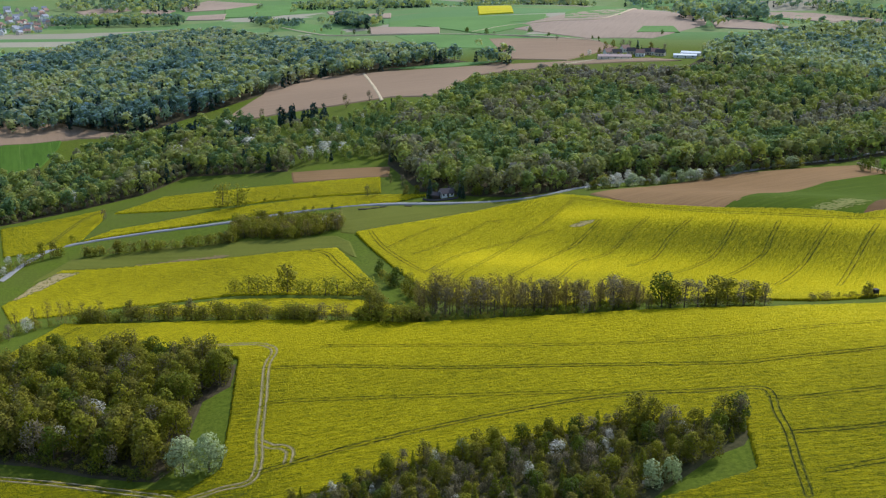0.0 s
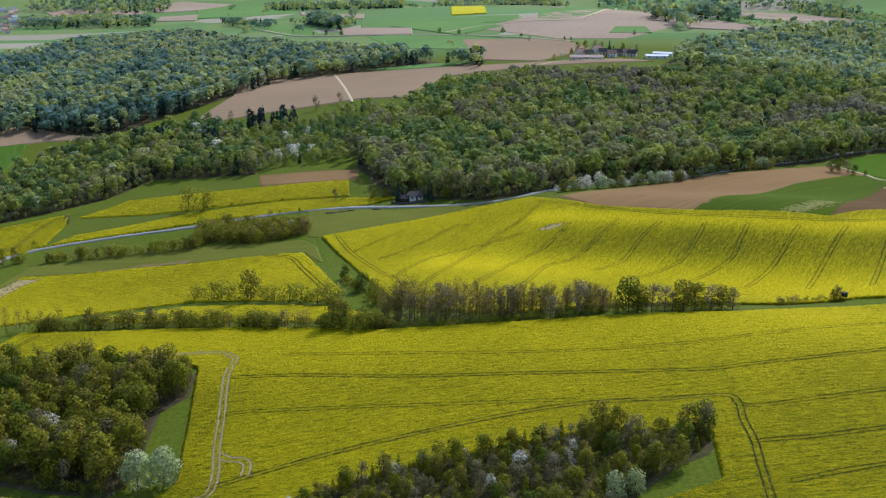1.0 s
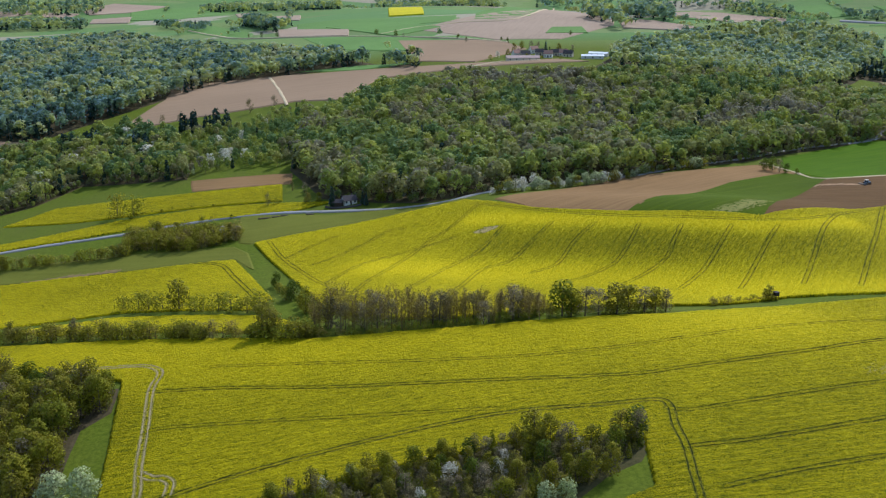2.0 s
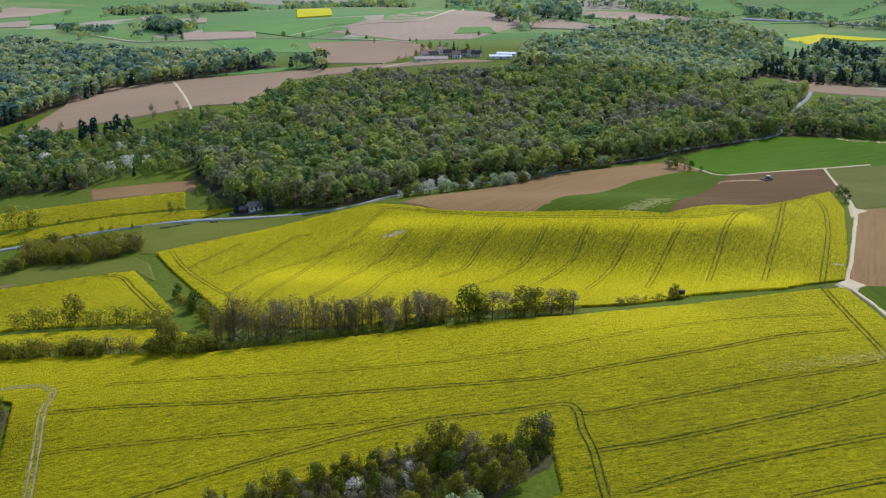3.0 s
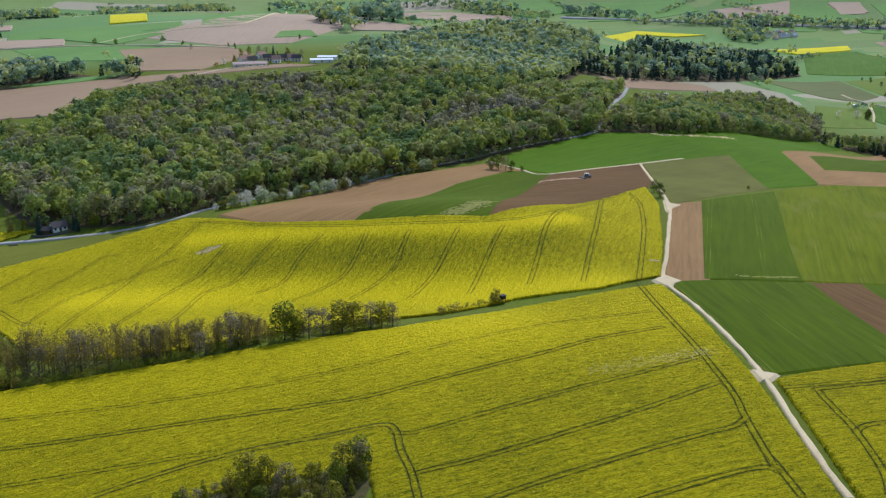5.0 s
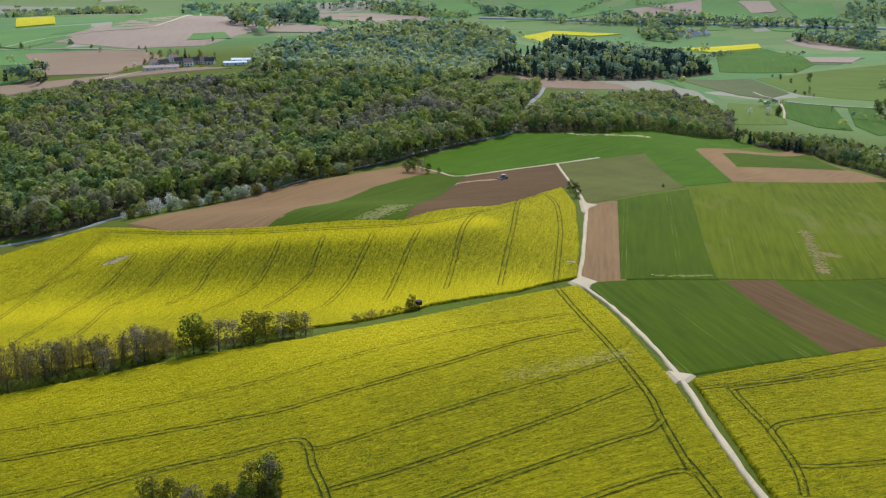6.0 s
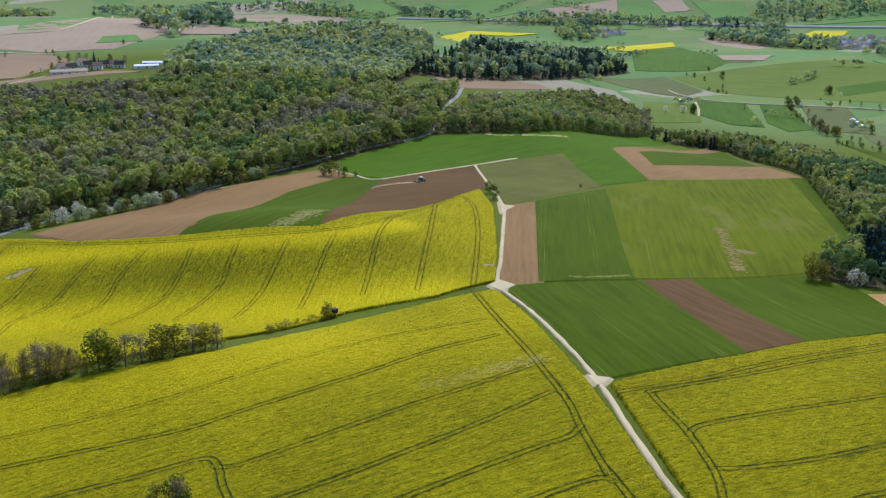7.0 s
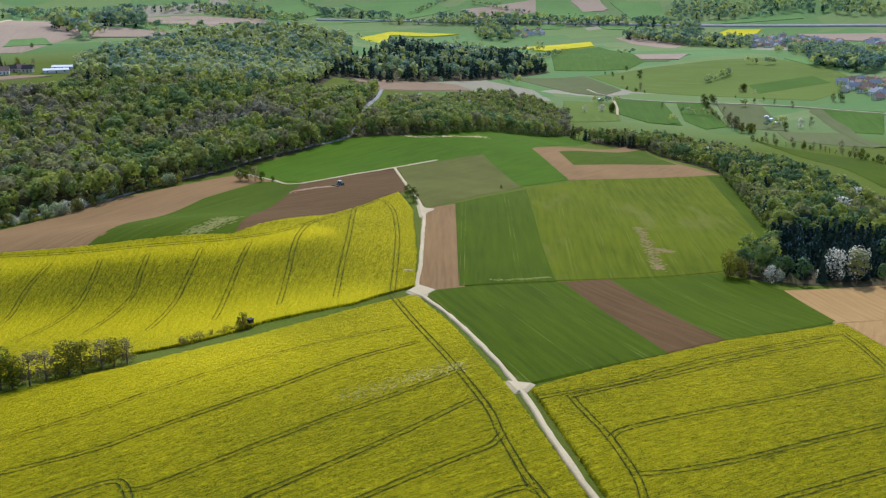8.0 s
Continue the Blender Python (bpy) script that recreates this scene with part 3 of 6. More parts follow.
def crown_cards(r, n, size, shape="round", bottom=0.25, width=0.3, fill=0.5, loose=0.38, top=0.0):
    """Leaf clumps of a tree one metre high, (n, 4, 3), and the way each one faces: out of its bough and out of the crown."""
    if shape == "cone":
        h = 1 - np.sqrt(r.uniform(0, 1, n)) * (1 - bottom)
        ang = r.uniform(0, 6.283, n)
        rad = width * (1.03 - h) / (1 - bottom) * r.uniform(0.7, 1.08, n) * (0.86 + 0.14 * np.sin(h * 46))
        p = np.stack([np.cos(ang) * rad, np.sin(ang) * rad, h], 1)
        o = np.stack([np.cos(ang), np.sin(ang), np.full(n, 0.5)], 1)
        return cards(p, o, size, r, loose), faced(o, r)
    k = r.integers(8, 13)
    ang, hh = np.arange(k) * 2.4 + r.uniform(-0.5, 0.5, k), r.uniform(0.0, 1.0, k) ** (1 - 0.5 * top)
    mid = bottom + (0.46 + 0.09 * top) * (1 - bottom)
    tall = (1 - bottom) / 2
    reach = width * r.uniform(0.45, 0.68, k) * np.sin(0.95 - 0.35 * top + 1.6 * hh)
    c = np.stack([np.cos(ang) * reach, np.sin(ang) * reach, bottom + 0.12 + (0.74 - bottom) * hh], 1)
    rad = width * r.uniform(0.34, 0.52, k)
    c = np.concatenate([c, [[0, 0, mid], [r.uniform(-0.05, 0.05), r.uniform(-0.05, 0.05), 0.98 - 0.45 * width]]])
    rad = np.concatenate([rad, [width * 0.80, width * 0.45]])
    which = r.choice(k + 2, n, p=rad ** 2 / (rad ** 2).sum())
    u = r.standard_normal((n, 3))
    u[:, 2] += 0.3 * top
    u /= np.linalg.norm(u, axis=1)[:, None]
    stretch = np.ones((k + 2, 3))
    stretch[k, 2] = tall / (width * 0.80)
    p = c[which] + u * (rad[which] * (fill + (1 - fill) * np.sqrt(r.uniform(0, 1, n))))[:, None] * stretch[which]
    whole = (p - np.array([0, 0, mid])) / np.array([width, width, tall])
    return cards(p, u + np.array([0, 0, 0.15]), size, r, loose), faced(0.7 * u + 0.7 * whole, r, 0.15)


def faced(out, r, rough=0.22):
    out = out + r.standard_normal(out.shape) * rough
    return out / np.linalg.norm(out, axis=1)[:, None]


def forest_crown(r, loose, size, slot, shape="round", width=0.3, bottom=0.3, fill=0.9, stem=True):
    """A tree of a wood, one metre high: loose three-cornered leaf clumps round a slender stem."""
    q, out = crown_cards(r, loose, size * 1.25, shape, bottom, width, fill, 0.16, 1.0)
    v, nrm = q[:, [0, 1, 3]].reshape(-1, 3), np.repeat(out, 3, 0)
    f, m = np.arange(len(v)).reshape(-1, 3), np.full(loose, slot)
    if stem:
        t = np.arange(3) * 2.094
        ring = np.stack([np.cos(t), np.sin(t), np.zeros(3)], 1)
        w = np.concatenate([ring * 0.013, ring * 0.006 + np.array([0, 0, 0.7])])
        g = np.array([(0, 1, 4), (0, 4, 3), (1, 2, 5), (1, 5, 4), (2, 0, 3), (2, 3, 5)]) + len(v)
        v, f, nrm, m = np.concatenate([v, w]), np.concatenate([f, g]), np.concatenate([nrm, ring, ring]), np.concatenate([m, np.full(6, 3)])
    return v, f, m, nrm


def wood(name, sites, kinds, label, leaf=LEAF):
    """A whole wood as one growth. sites: x, y, height, kind, tint. kinds: (corners, triangles, material slots, facing)."""
    verts, tint, slot, tris, out, n = [], [], [], [], [], 0
    r = np.random.default_rng(len(sites))
    for x, y, h, k, c in sites:
        v, f, m, o = kinds[k]
        a = r.uniform(0, 6.283)
        ca, sa = math.cos(a), math.sin(a)
        w = h * r.uniform(0.85, 1.3)
        z = float(ground(x, y)) - 0.3
        verts.append(np.stack([x + (v[:, 0] * ca - v[:, 1] * sa) * w, y + (v[:, 0] * sa + v[:, 1] * ca) * w, z + v[:, 2] * h], 1))
        out.append(np.stack([o[:, 0] * ca - o[:, 1] * sa, o[:, 0] * sa + o[:, 1] * ca, o[:, 2]], 1))
        tint.append(np.full(len(v), c))
        tris.append(f + n)
        slot.append(m)
        n += len(v)
    me = mesh_of(name, np.concatenate(verts), np.concatenate(tris), [leaf, NEEDLE, BLOSSOM, BARK_PALE], np.concatenate(slot), True, np.concatenate(out))
    at = me.attributes.new("tint", "FLOAT", "POINT")
    at.data.foreach_set("value", np.concatenate(tint).astype(np.float32))
    return tagged(new(name, me), label, "forest", kind="stuff")


def scatter(poly, gap, r, jitter=0.42):
    p = np.array(poly, float)
    lo, hi = p.min(0), p.max(0)
    gx, gy = np.meshgrid(np.arange(lo[0], hi[0] + gap, gap), np.arange(lo[1], hi[1] + gap, gap * 0.87))
    gx = gx + (np.arange(gx.shape[0]) % 2)[:, None] * gap / 2
    q = np.stack([gx.ravel(), gy.ravel()], 1) + r.uniform(-jitter, jitter, (gx.size, 2)) * gap
    return q[inside(q[:, 0], q[:, 1], poly)]


# ---------- plan: outlines in metres ----------
RAPE_MID = [(-35, 583), (13, 593), (48.8, 602.5), (83.9, 604.9), (114.1, 560.7), (158.4, 521.7), (209.2, 485.8), (263.0, 504.8), (336, 560), (317, 512), (276, 439), (250.4, 396.7), (219.6, 392.1), (188.7, 402.8), (151.3, 396.8), (93.3, 394.4), (55, 396), (33, 404), (6, 426), (-1, 458), (-18, 522)]
MEADOW_STRIP = [(-45, 642), (7, 618), (79.3, 617.9), (83.9, 607.2), (48.8, 603.5), (13, 595), (-36, 586), (-41, 590)]
PLOUGHED_FOREST = [(101.8, 594.4), (189, 646), (282, 665), (295, 640), (223.6, 589.8), (156.3, 525.9), (115.0, 562.1)]
WHEAT_WEDGE = [(157.3, 524.9), (241, 609), (284, 633), (298, 612), (250.4, 548.1), (209.0, 487.3)]
PLOUGHED_TRACTOR = [(210.0, 486.5), (251.4, 548.3), (297, 608), (380, 647), (351, 582), (338, 564), (264.2, 509.1)]
WHEAT_HILL = [(307, 688), (390.6, 738.2), (428, 746), (467, 734), (486, 710), (481.5, 694.3), (434, 670), (383, 651), (306, 615), (289, 645)]
OLIVE_FIELD = [(387, 649), (479.5, 689.3), (434, 581), (328, 517), (355, 578)]
GREEN_WEDGE = [(445, 744), (730, 924), (761, 906), (553, 730), (497, 613), (437, 584), (482.5, 691.3), (463, 718)]
PLOUGHED_RIDGE = [(554, 730), (808, 892), (698, 714), (669, 637), (498, 612)]
WHEAT_INSET = [(582, 728), (792, 862), (689, 706), (548, 668)]
BARLEY_BIG = [(434, 573), (511, 611), (657, 636), (537, 485), (488, 432), (416, 395), (315, 393), (355, 456)]
WHEAT_STRIP = [(352, 524), (431, 570), (354, 456), (314, 392), (269, 392)]
PLOUGHED_STRIP = [(326, 514), (350, 523), (266, 389), (251.4, 391.7)]
WHEAT_JUNCTION = [(251.4, 387.6), (315, 386), (285, 294), (226, 290)]
PLOUGHED_DIAGONAL = [(316, 387), (346, 390), (322, 302), (286, 295)]
WHEAT_EAST = [(346, 389), (413, 389), (416, 357), (390, 309), (322, 301)]
PLOUGHED_EAST = [(415, 356), (466, 339), (482, 324), (437, 294), (413, 301), (390, 307)]
PLOUGHED_EAST_TWO = [(392, 302), (410, 298), (431, 290), (371, 250), (374, 273)]
RAPE_EAST = [(223, 285), (284, 291), (319, 298), (389, 303), (368, 268), (351, 241), (223, 154), (184, 179), (200, 224)]
RAPE_NEAR = [(-172, 417), (-166, 479), (-56, 423), (0, 394), (56, 383), (130.5, 375.8), (187.7, 385.1), (240.6, 386.1), (244.5, 386.9), (236, 348), (219, 290), (197, 226), (180, 181), (72, 214), (-5, 208), (-132, 234), (-184, 346)]
COPSE_WEST = [(-168, 375), (-167, 404), (-148, 424), (-83, 397), (-68, 381), (-63, 331), (-60, 295), (-68, 286), (-91, 293), (-111, 301), (-142, 308)]
COPSE_SOUTH = [(-41, 270), (15, 283), (43, 284), (60, 287), (93, 278), (89, 253), (73, 247), (59, 243), (50, 222), (-38, 246)]
RAPE_WEST = [(-214, 528), (-211, 570), (-204, 594), (-140, 588), (-106, 577), (-55, 562), (-42, 557), (-30, 515), (-18, 466), (-24, 448), (-91, 491), (-150, 505), (-187, 499), (-195, 490)]
MEADOW_WEST = [(-213, 575), (-203, 613), (-147, 617), (-111, 607), (-47, 582), (-39, 567), (-32, 533), (-41, 559), (-107, 580), (-141, 590), (-204, 597)]
RAPE_WEST_LOW = [(-143, 495), (-90, 483), (-24, 440), (-11, 426), (2, 402), (-32, 419), (-113, 467)]
RAPE_ROAD = [(-211, 651), (-195, 672), (-124, 684), (-64, 674), (11, 647), (-13, 637), (-55, 643), (-113, 657), (-177, 658)]
RAPE_ROAD_UP = [(-208, 718.9), (-180.9, 753.2), (-134, 740.2), (-84.3, 722.8), (-24, 706.8), (-22, 662.8), (-64.6, 675.6), (-114.7, 688), (-153.6, 697)]
RAPE_FARWEST = [(-278.5, 700.3), (-240.4, 723), (-218, 737.7), (-210, 700.3), (-209.6, 655), (-217.3, 640), (-248.6, 624)]
PLOUGHED_VALLEY = [(-88, 761), (-21, 734), (-21, 708), (-83, 730)]
PLOUGHED_BROWN = [(-177, 1012), (-155, 1109), (-157, 1187), (-60, 1190), (39, 1162), (127, 1138), (186, 1132), (246, 1133), (271, 1113), (153, 1110), (53, 1092), (18, 998), (-25, 1019), (-78, 1010), (-123, 1007), (-156, 998)]
GREEN_BAND = [(-30, 1205), (40, 1201), (104, 1178), (39, 1172)]
PLOUGHED_FAR = [(97, 1427), (213, 1341), (228, 1237), (159, 1149), (105, 1193), (100, 1318)]
GREEN_FAR = [(-30, 1579), (74, 1522), (160, 1377), (96, 1384), (101, 1311), (10, 1399)]
PLOUGHED_FARTHER = [(132, 1558), (429, 2084), (780, 2813), (380, 1439), (286, 1321), (214, 1354)]
RAPE_FAR = [(121, 2127), (179, 2090), (162, 1848), (108, 1851)]
PLOUGHED_LEFT = [(-403, 1043), (-360, 1043), (-293, 997), (-247, 980), (-310, 983), (-346, 968), (-374, 961)]
GREEN_LEFT = [(-371, 955), (-349, 994), (-328, 985), (-322, 955), (-319, 886), (-344, 878)]
RAPE_VALLEY = [(1408, 1918), (1612, 1936), (1557, 1859), (1384, 1802)]
GREEN_VALLEY = [(1392, 1793), (1555, 1839), (1330, 1438), (1220, 1369), (1105, 1407)]
GREEN_SLOPE = [(1117, 1336), (1254, 1353), (1377, 1338), (1469, 1312), (1468, 1183), (1398, 1075), (1285, 1015), (1221, 1000), (1171, 1091), (1086, 1204)]
WHEAT_BELOW = [(1005, 1145), (1059, 1118), (956, 974), (929, 998), (929, 1051)]
WHEAT_BELOW_TWO = [(1074, 1101), (1100, 1080), (996, 939), (965, 941), (983, 992)]
WOOD_MAIN = [(4, 659), (34, 639), (67.6, 618.9), (93.2, 626.2), (126.8, 650.9), (194, 651), (236, 669), (273, 679), (314, 704), (361.7, 725.4), (391.6, 741.2), (428, 788), (589, 1048), (458, 894), (413, 904), (377, 933), (329, 984), (264, 981), (192, 990), (120, 1018), (53, 1006), (19, 948), (19, 944), (0, 910), (-17, 837), (-18, 745)]
WOOD_BACK = [(272, 1071), (296, 1042), (321, 1011), (350, 1015), (421, 974), (494, 1017), (678, 1279), (729, 1394), (671, 1424), (554, 1385), (449, 1311), (341, 1210)]
WOOD_DARK = [(554, 1137), (647, 1132), (836, 1228), (1074, 1383), (1071, 1379), (1236, 1715), (1215, 1919), (729, 1311), (589, 1180)]
WOOD_NORTH = [(402, 749), (434, 752), (490, 759), (755, 932), (824, 1023), (812, 1108), (749, 1098), (583, 961), (474, 833)]
WOOD_EAST = [(732, 911), (796, 854), (688, 654), (570, 514), (495, 427), (418, 389), (433, 365), (473, 335), (495, 305), (593, 366), (644, 469), (701, 553), (723, 613), (843, 784), (857, 893), (792, 915)]
WOOD_WEST = [(-425, 990), (-336, 1002), (-254, 989), (-189, 1068), (-156, 1116), (-109, 1175), (-23, 1191), (40, 1206), (105, 1188), (95, 1117), (9, 1307), (-102, 1439), (-211, 1590), (-344, 1873), (-501, 1816), (-568, 1493), (-602, 1427)]
WOOD_VALLEY = [(-309, 702), (-284, 715), (-248, 747), (-203, 777), (-179, 822), (-96, 775), (-100, 833), (-127, 933), (-176, 991), (-221, 954), (-273, 942), (-307, 864), (-360, 826)]
WOOD_SCRUB = [(-92, 778), (-57, 780), (-21, 757), (-17, 847), (4, 927), (-19, 980), (-67, 930), (-115, 940)]
WOOD_FIRS = [(448, 395), (487, 419), (541, 449), (545, 396), (563, 371), (489, 322), (472, 344), (436, 368)]
JUNCTION_A = [(244.6, 393.0), (252.4, 397.7), (254.3, 389.5), (245.5, 383.8)]
JUNCTION_B = [(221, 293), (223, 291), (226, 288), (221, 285), (219, 285)]
JUNCTION_C = [(329, 527), (326, 516), (330, 513), (321, 506), (313, 497)]
COPSE_MID = [(-113, 642), (-92, 637), (-46, 611), (-41, 600), (-47, 592), (-70, 591), (-109, 614)]
TREES_WEST = [(-168, 375), (-161, 388), (-140, 398), (-119, 395), (-85, 380), (-70, 375), (-69, 357), (-77, 347), (-77, 327), (-76, 304), (-80, 297), (-100, 304), (-123, 315), (-147, 321)]
TREES_SOUTH = [(-38, 269), (-3, 280), (18, 284), (43, 285), (61, 284), (72, 281), (93, 277), (88, 269), (78, 264), (66, 253), (55, 244), (44, 228), (-39, 252)]
BARE_CREST = [(79.7, 544.6), (86.5, 547.5), (94.4, 546.0), (92.5, 543.6), (86.7, 540.6), (81.7, 541.8)]
BARE_TRACK = [(256, 418), (260, 416), (260, 413), (256, 415)]
PALE_HILL = [(448, 745), (482, 750), (534, 764)]
PALE_VERGE = [(285, 395), (299, 394), (316, 396)]
PALE_WEDGE = [(195.4, 499.7), (204.9, 502.3), (217.3, 510.6)]
PALE_BARLEY_A = [(435, 472), (410, 436), (386, 403)]
PALE_BARLEY_B = [(413, 432), (416, 429)]
DUSTY = [(312, 594), (295, 593), (274, 586)]
BARE_WEST = [(-213.8, 572), (-208, 587), (-190, 587), (-197, 577), (-203, 557), (-210.9, 537), (-215, 541.8)]
WHEAT_WOODSIDE = [(656, 636), (689, 640), (570, 514), (503, 435), (494, 437), (555, 510)]
FAR_WOOD_HILL = [(1965, 2068), (2041, 1934), (2188, 1837), (2214, 1726), (2290, 1573), (2399, 1651), (2247, 1925), (2141, 2110), (2075, 2165)]
FAR_BELT_NORTH = [(1281, 2651), (1370, 2568), (1448, 2468), (1454, 2536), (1398, 2620), (1307, 2705)]
FAR_BELT_ROAD = [(1513, 2464), (1662, 2321), (1911, 2010), (1939, 2040), (1694, 2367), (1560, 2484)]
FAR_WOOD_TOWN = [(1706, 1939), (1711, 1797), (1703, 1594), (1800, 1686), (1809, 1883), (1798, 2004)]
FAR_WOOD_VALLEY = [(1452, 1193), (1455, 1089), (1547, 1129), (1768, 1400), (1698, 1421)]
FAR_WOOD_MID = [(1451, 2136), (1473, 2054), (1577, 2155), (1595, 2275), (1509, 2247)]
FAR_HEDGE_A = [(374, 1594), (413, 1637), (396, 1404), (379, 1394), (371, 1484)]
FAR_HEDGE_B = [(417, 1522), (455, 1449), (484, 1493), (813, 2773), (765, 2812)]
FAR_HEDGE_C = [(-148, 1952), (-86, 1727), (-73, 1711), (-96, 1943), (-134, 2054)]
FAR_BELT_WEST = [(-287, 2575), (-55, 2318), (27, 2275), (35, 2897), (-68, 2854), (-309, 2782)]
FAR_BELT_LEFT = [(-892, 2745), (-665, 2669), (-534, 2696), (-580, 2934), (-768, 2913), (-925, 2852)]
FAR_BELT_TOP = [(539, 2859), (846, 2890), (1048, 2820), (1155, 2661), (1192, 2748), (1079, 2905), (557, 2953)]
FAR_BELT_TOWN = [(-770, 2322), (-621, 2251), (-459, 2199), (-482, 2307), (-683, 2481), (-812, 2490)]
TOWN_WEST = [(-862, 2111), (-741, 2133), (-790, 2423), (-905, 2764), (-985, 2772), (-1103, 2716)]
TOWN_NORTH = [(1718, 1581), (1800, 1507), (1788, 1390), (1947, 1528), (1960, 1672), (1913, 1742)]
TOWN_EAST = [(1302, 1030), (1270, 924), (1298, 886), (1429, 976), (1396, 1064), (1356, 1072)]
TOWN_FAR = [(1514, 2124), (1590, 2096), (1663, 2169), (1603, 2227)]
TOWN_EDGE = [(1898, 1448), (1923, 1316), (2052, 1406), (2002, 1514)]
PLOUGHED_BEHIND = [(605, 1134), (649, 1144), (765, 1168), (768, 1146), (673, 1106), (598, 1077)]
PLOUGHED_TOWN = [(1710, 1963), (1771, 1955), (1738, 1765), (1625, 1690), (1663, 1852)]
RAPE_TOWN = [(1841, 1812), (1955, 1850), (1993, 1791), (1900, 1730), (1783, 1709)]
PASTURE_LOW = [(904, 1129), (983, 1129), (896, 1016), (807, 1006)]
GREEN_FAR_TWO = [(-247, 2026), (-205, 2021), (-114, 1735), (-117, 1659), (-157, 1717), (-235, 1919)]
GREEN_FAR_THREE = [(228, 1669), (252, 1823), (582, 2851), (311, 1672), (257, 1632)]
GREEN_FAR_FOUR = [(-41, 1721), (88, 1654), (191, 1650), (209, 1778), (107, 1807), (23, 1874), (-44, 1846)]
RAPE_WOOD = [(1208, 2262), (1329, 2345), (1452, 2235), (1370, 2229), (1296, 2286), (804, 1466)]
WHEAT_SLOPE = [(1250, 1137), (1370, 1126), (1345, 1075), (1214, 1086)]
WHEAT_LANE = [(1178, 948), (1197, 877), (1057, 773), (1052, 810)]
WHEAT_VALE = [(954, 859), (880, 666), (856, 622), (839, 561), (735, 492), (743, 540), (809, 625), (918, 787)]
FALLOW_LANE = [(932, 1290), (1106, 1339), (1073, 1218), (1004, 1180), (973, 1198)]
FALLOW_VALE = [(1010, 872), (1041, 804), (967, 715), (972, 823)]
FALLOW_GARDENS = [(1109, 1062), (1143, 1021), (1023, 875), (1000, 931)]
FALLOW_GREY = [(1352, 1503), (1426, 1439), (1325, 1390), (1293, 1419)]
FIRS_WEST = [(-439, 1052), (-372, 1047), (-290, 1008), (-251, 989), (-252, 1007), (-298, 1037), (-383, 1082), (-454, 1089)]
FIRS_SLOPE = [(-121, 948), (-73, 920), (-73, 943), (-124, 971)]
FIRS_VALLEY = [(-220, 929), (-188, 927), (-192, 952), (-227, 956)]
FIRS_LOW = [(-160, 894), (-138, 880), (-143, 914), (-166, 927)]
ROAD = [(-233, 577), (-229, 622), (-217, 644), (-173, 655), (-113, 650), (-62, 646), (-20, 637), (9, 627), (66.5, 612.4), (93.1, 623.5), (125.6, 640.9), (156.8, 644.3), (194, 651), (238, 672), (276, 687), (317, 711), (363.7, 730.4), (393.6, 744.1), (432, 795), (614, 1085)]
TRACK = [(196, 218), (198, 225), (207, 251), (221, 287), (233, 326), (242, 361), (248.5, 391.8), (268, 423), (292.6, 462.3), (322, 511), (349, 571), (382, 647)]
TRACK_NORTH = [(382, 647), (350, 633), (298, 614), (292, 637), (285, 675)]
TRACK_EAST = [(382, 647), (428, 669)]
NEAR_RUTS_A = [(-52, 365), (-28, 358), (12, 342), (62, 328), (100, 320), (121, 321), (162, 326), (184, 331), (214, 335)]
NEAR_RUTS_B = [(-35, 380), (1, 367), (37, 354), (72, 345), (106, 343), (130, 346), (173.3, 351.8), (219.3, 352.5)]
NEAR_RUTS_C = [(-52, 334), (-45, 335), (-7, 325), (20, 317), (57, 308)]
NEAR_RUTS_D = [(-48, 289), (-37, 292), (-24, 295), (-7, 298), (16, 301), (46, 304), (65, 304), (88, 301), (103, 300), (106, 295), (104, 283), (103, 271), (100, 255), (97, 237)]
NEAR_RUTS_E = [(105, 294), (111, 291), (129, 293), (158, 297), (188, 301), (214, 307)]
NEAR_RUTS_F = [(103, 270), (109, 270), (122, 270), (146, 273), (175, 278), (197, 284), (205, 286), (205, 281)]
NEAR_RUTS_G = [(106, 248), (128, 252), (154, 255), (180, 258), (191, 259), (198, 263)]
NEAR_RUTS_H = [(142, 234), (172, 237), (185, 237), (187, 234)]
NEAR_HEADLAND = [(236.9, 394.6), (224, 352), (213, 310), (204, 279), (197, 262), (188, 237), (190, 242), (185, 222)]
WEST_HEADLAND = [(-94, 403), (-66, 395), (-58, 390), (-54, 382), (-55, 367), (-52, 336), (-50, 312), (-48, 296), (-49, 285), (-57, 283), (-65, 280)]
WEST_LOOP = [(-49, 308), (-45, 304), (-42, 303), (-39, 299), (-39, 292)]
WEST_RUTS = [(-154, 465), (-157, 444), (-159, 423)]
SOUTH_RUTS = [(-137, 306), (-110, 298), (-85, 288), (-72, 282)]
MID_HEADLAND = [(-26, 579), (-19, 549), (-10, 519), (0, 488), (5, 476)]
MID_CREST = [(84.8, 590.4), (113.4, 556.1), (161.0, 511.1), (206.8, 480.5), (242.7, 483.8), (300, 530), (312, 538), (306, 515), (288.2, 478.7), (264.7, 437.5), (238.8, 395.4)]
MID_RUTS_A = [(-15, 541), (-4, 558), (10, 573)]
MID_RUTS_B = [(-1, 521), (21, 547), (38.9, 571.7), (45.9, 569.2)]
MID_RUTS_C = [(17.0, 455.6), (27.1, 484.7), (53, 535), (72.6, 561.1), (87.7, 584.3)]
MID_RUTS_D = [(37.1, 446.6), (57.5, 493.1), (79.2, 518.6), (96.4, 544.1)]
MID_RUTS_E = [(57.4, 439.6), (74.9, 490.0), (92.6, 501.8), (106.9, 519.3), (119.0, 534.1)]
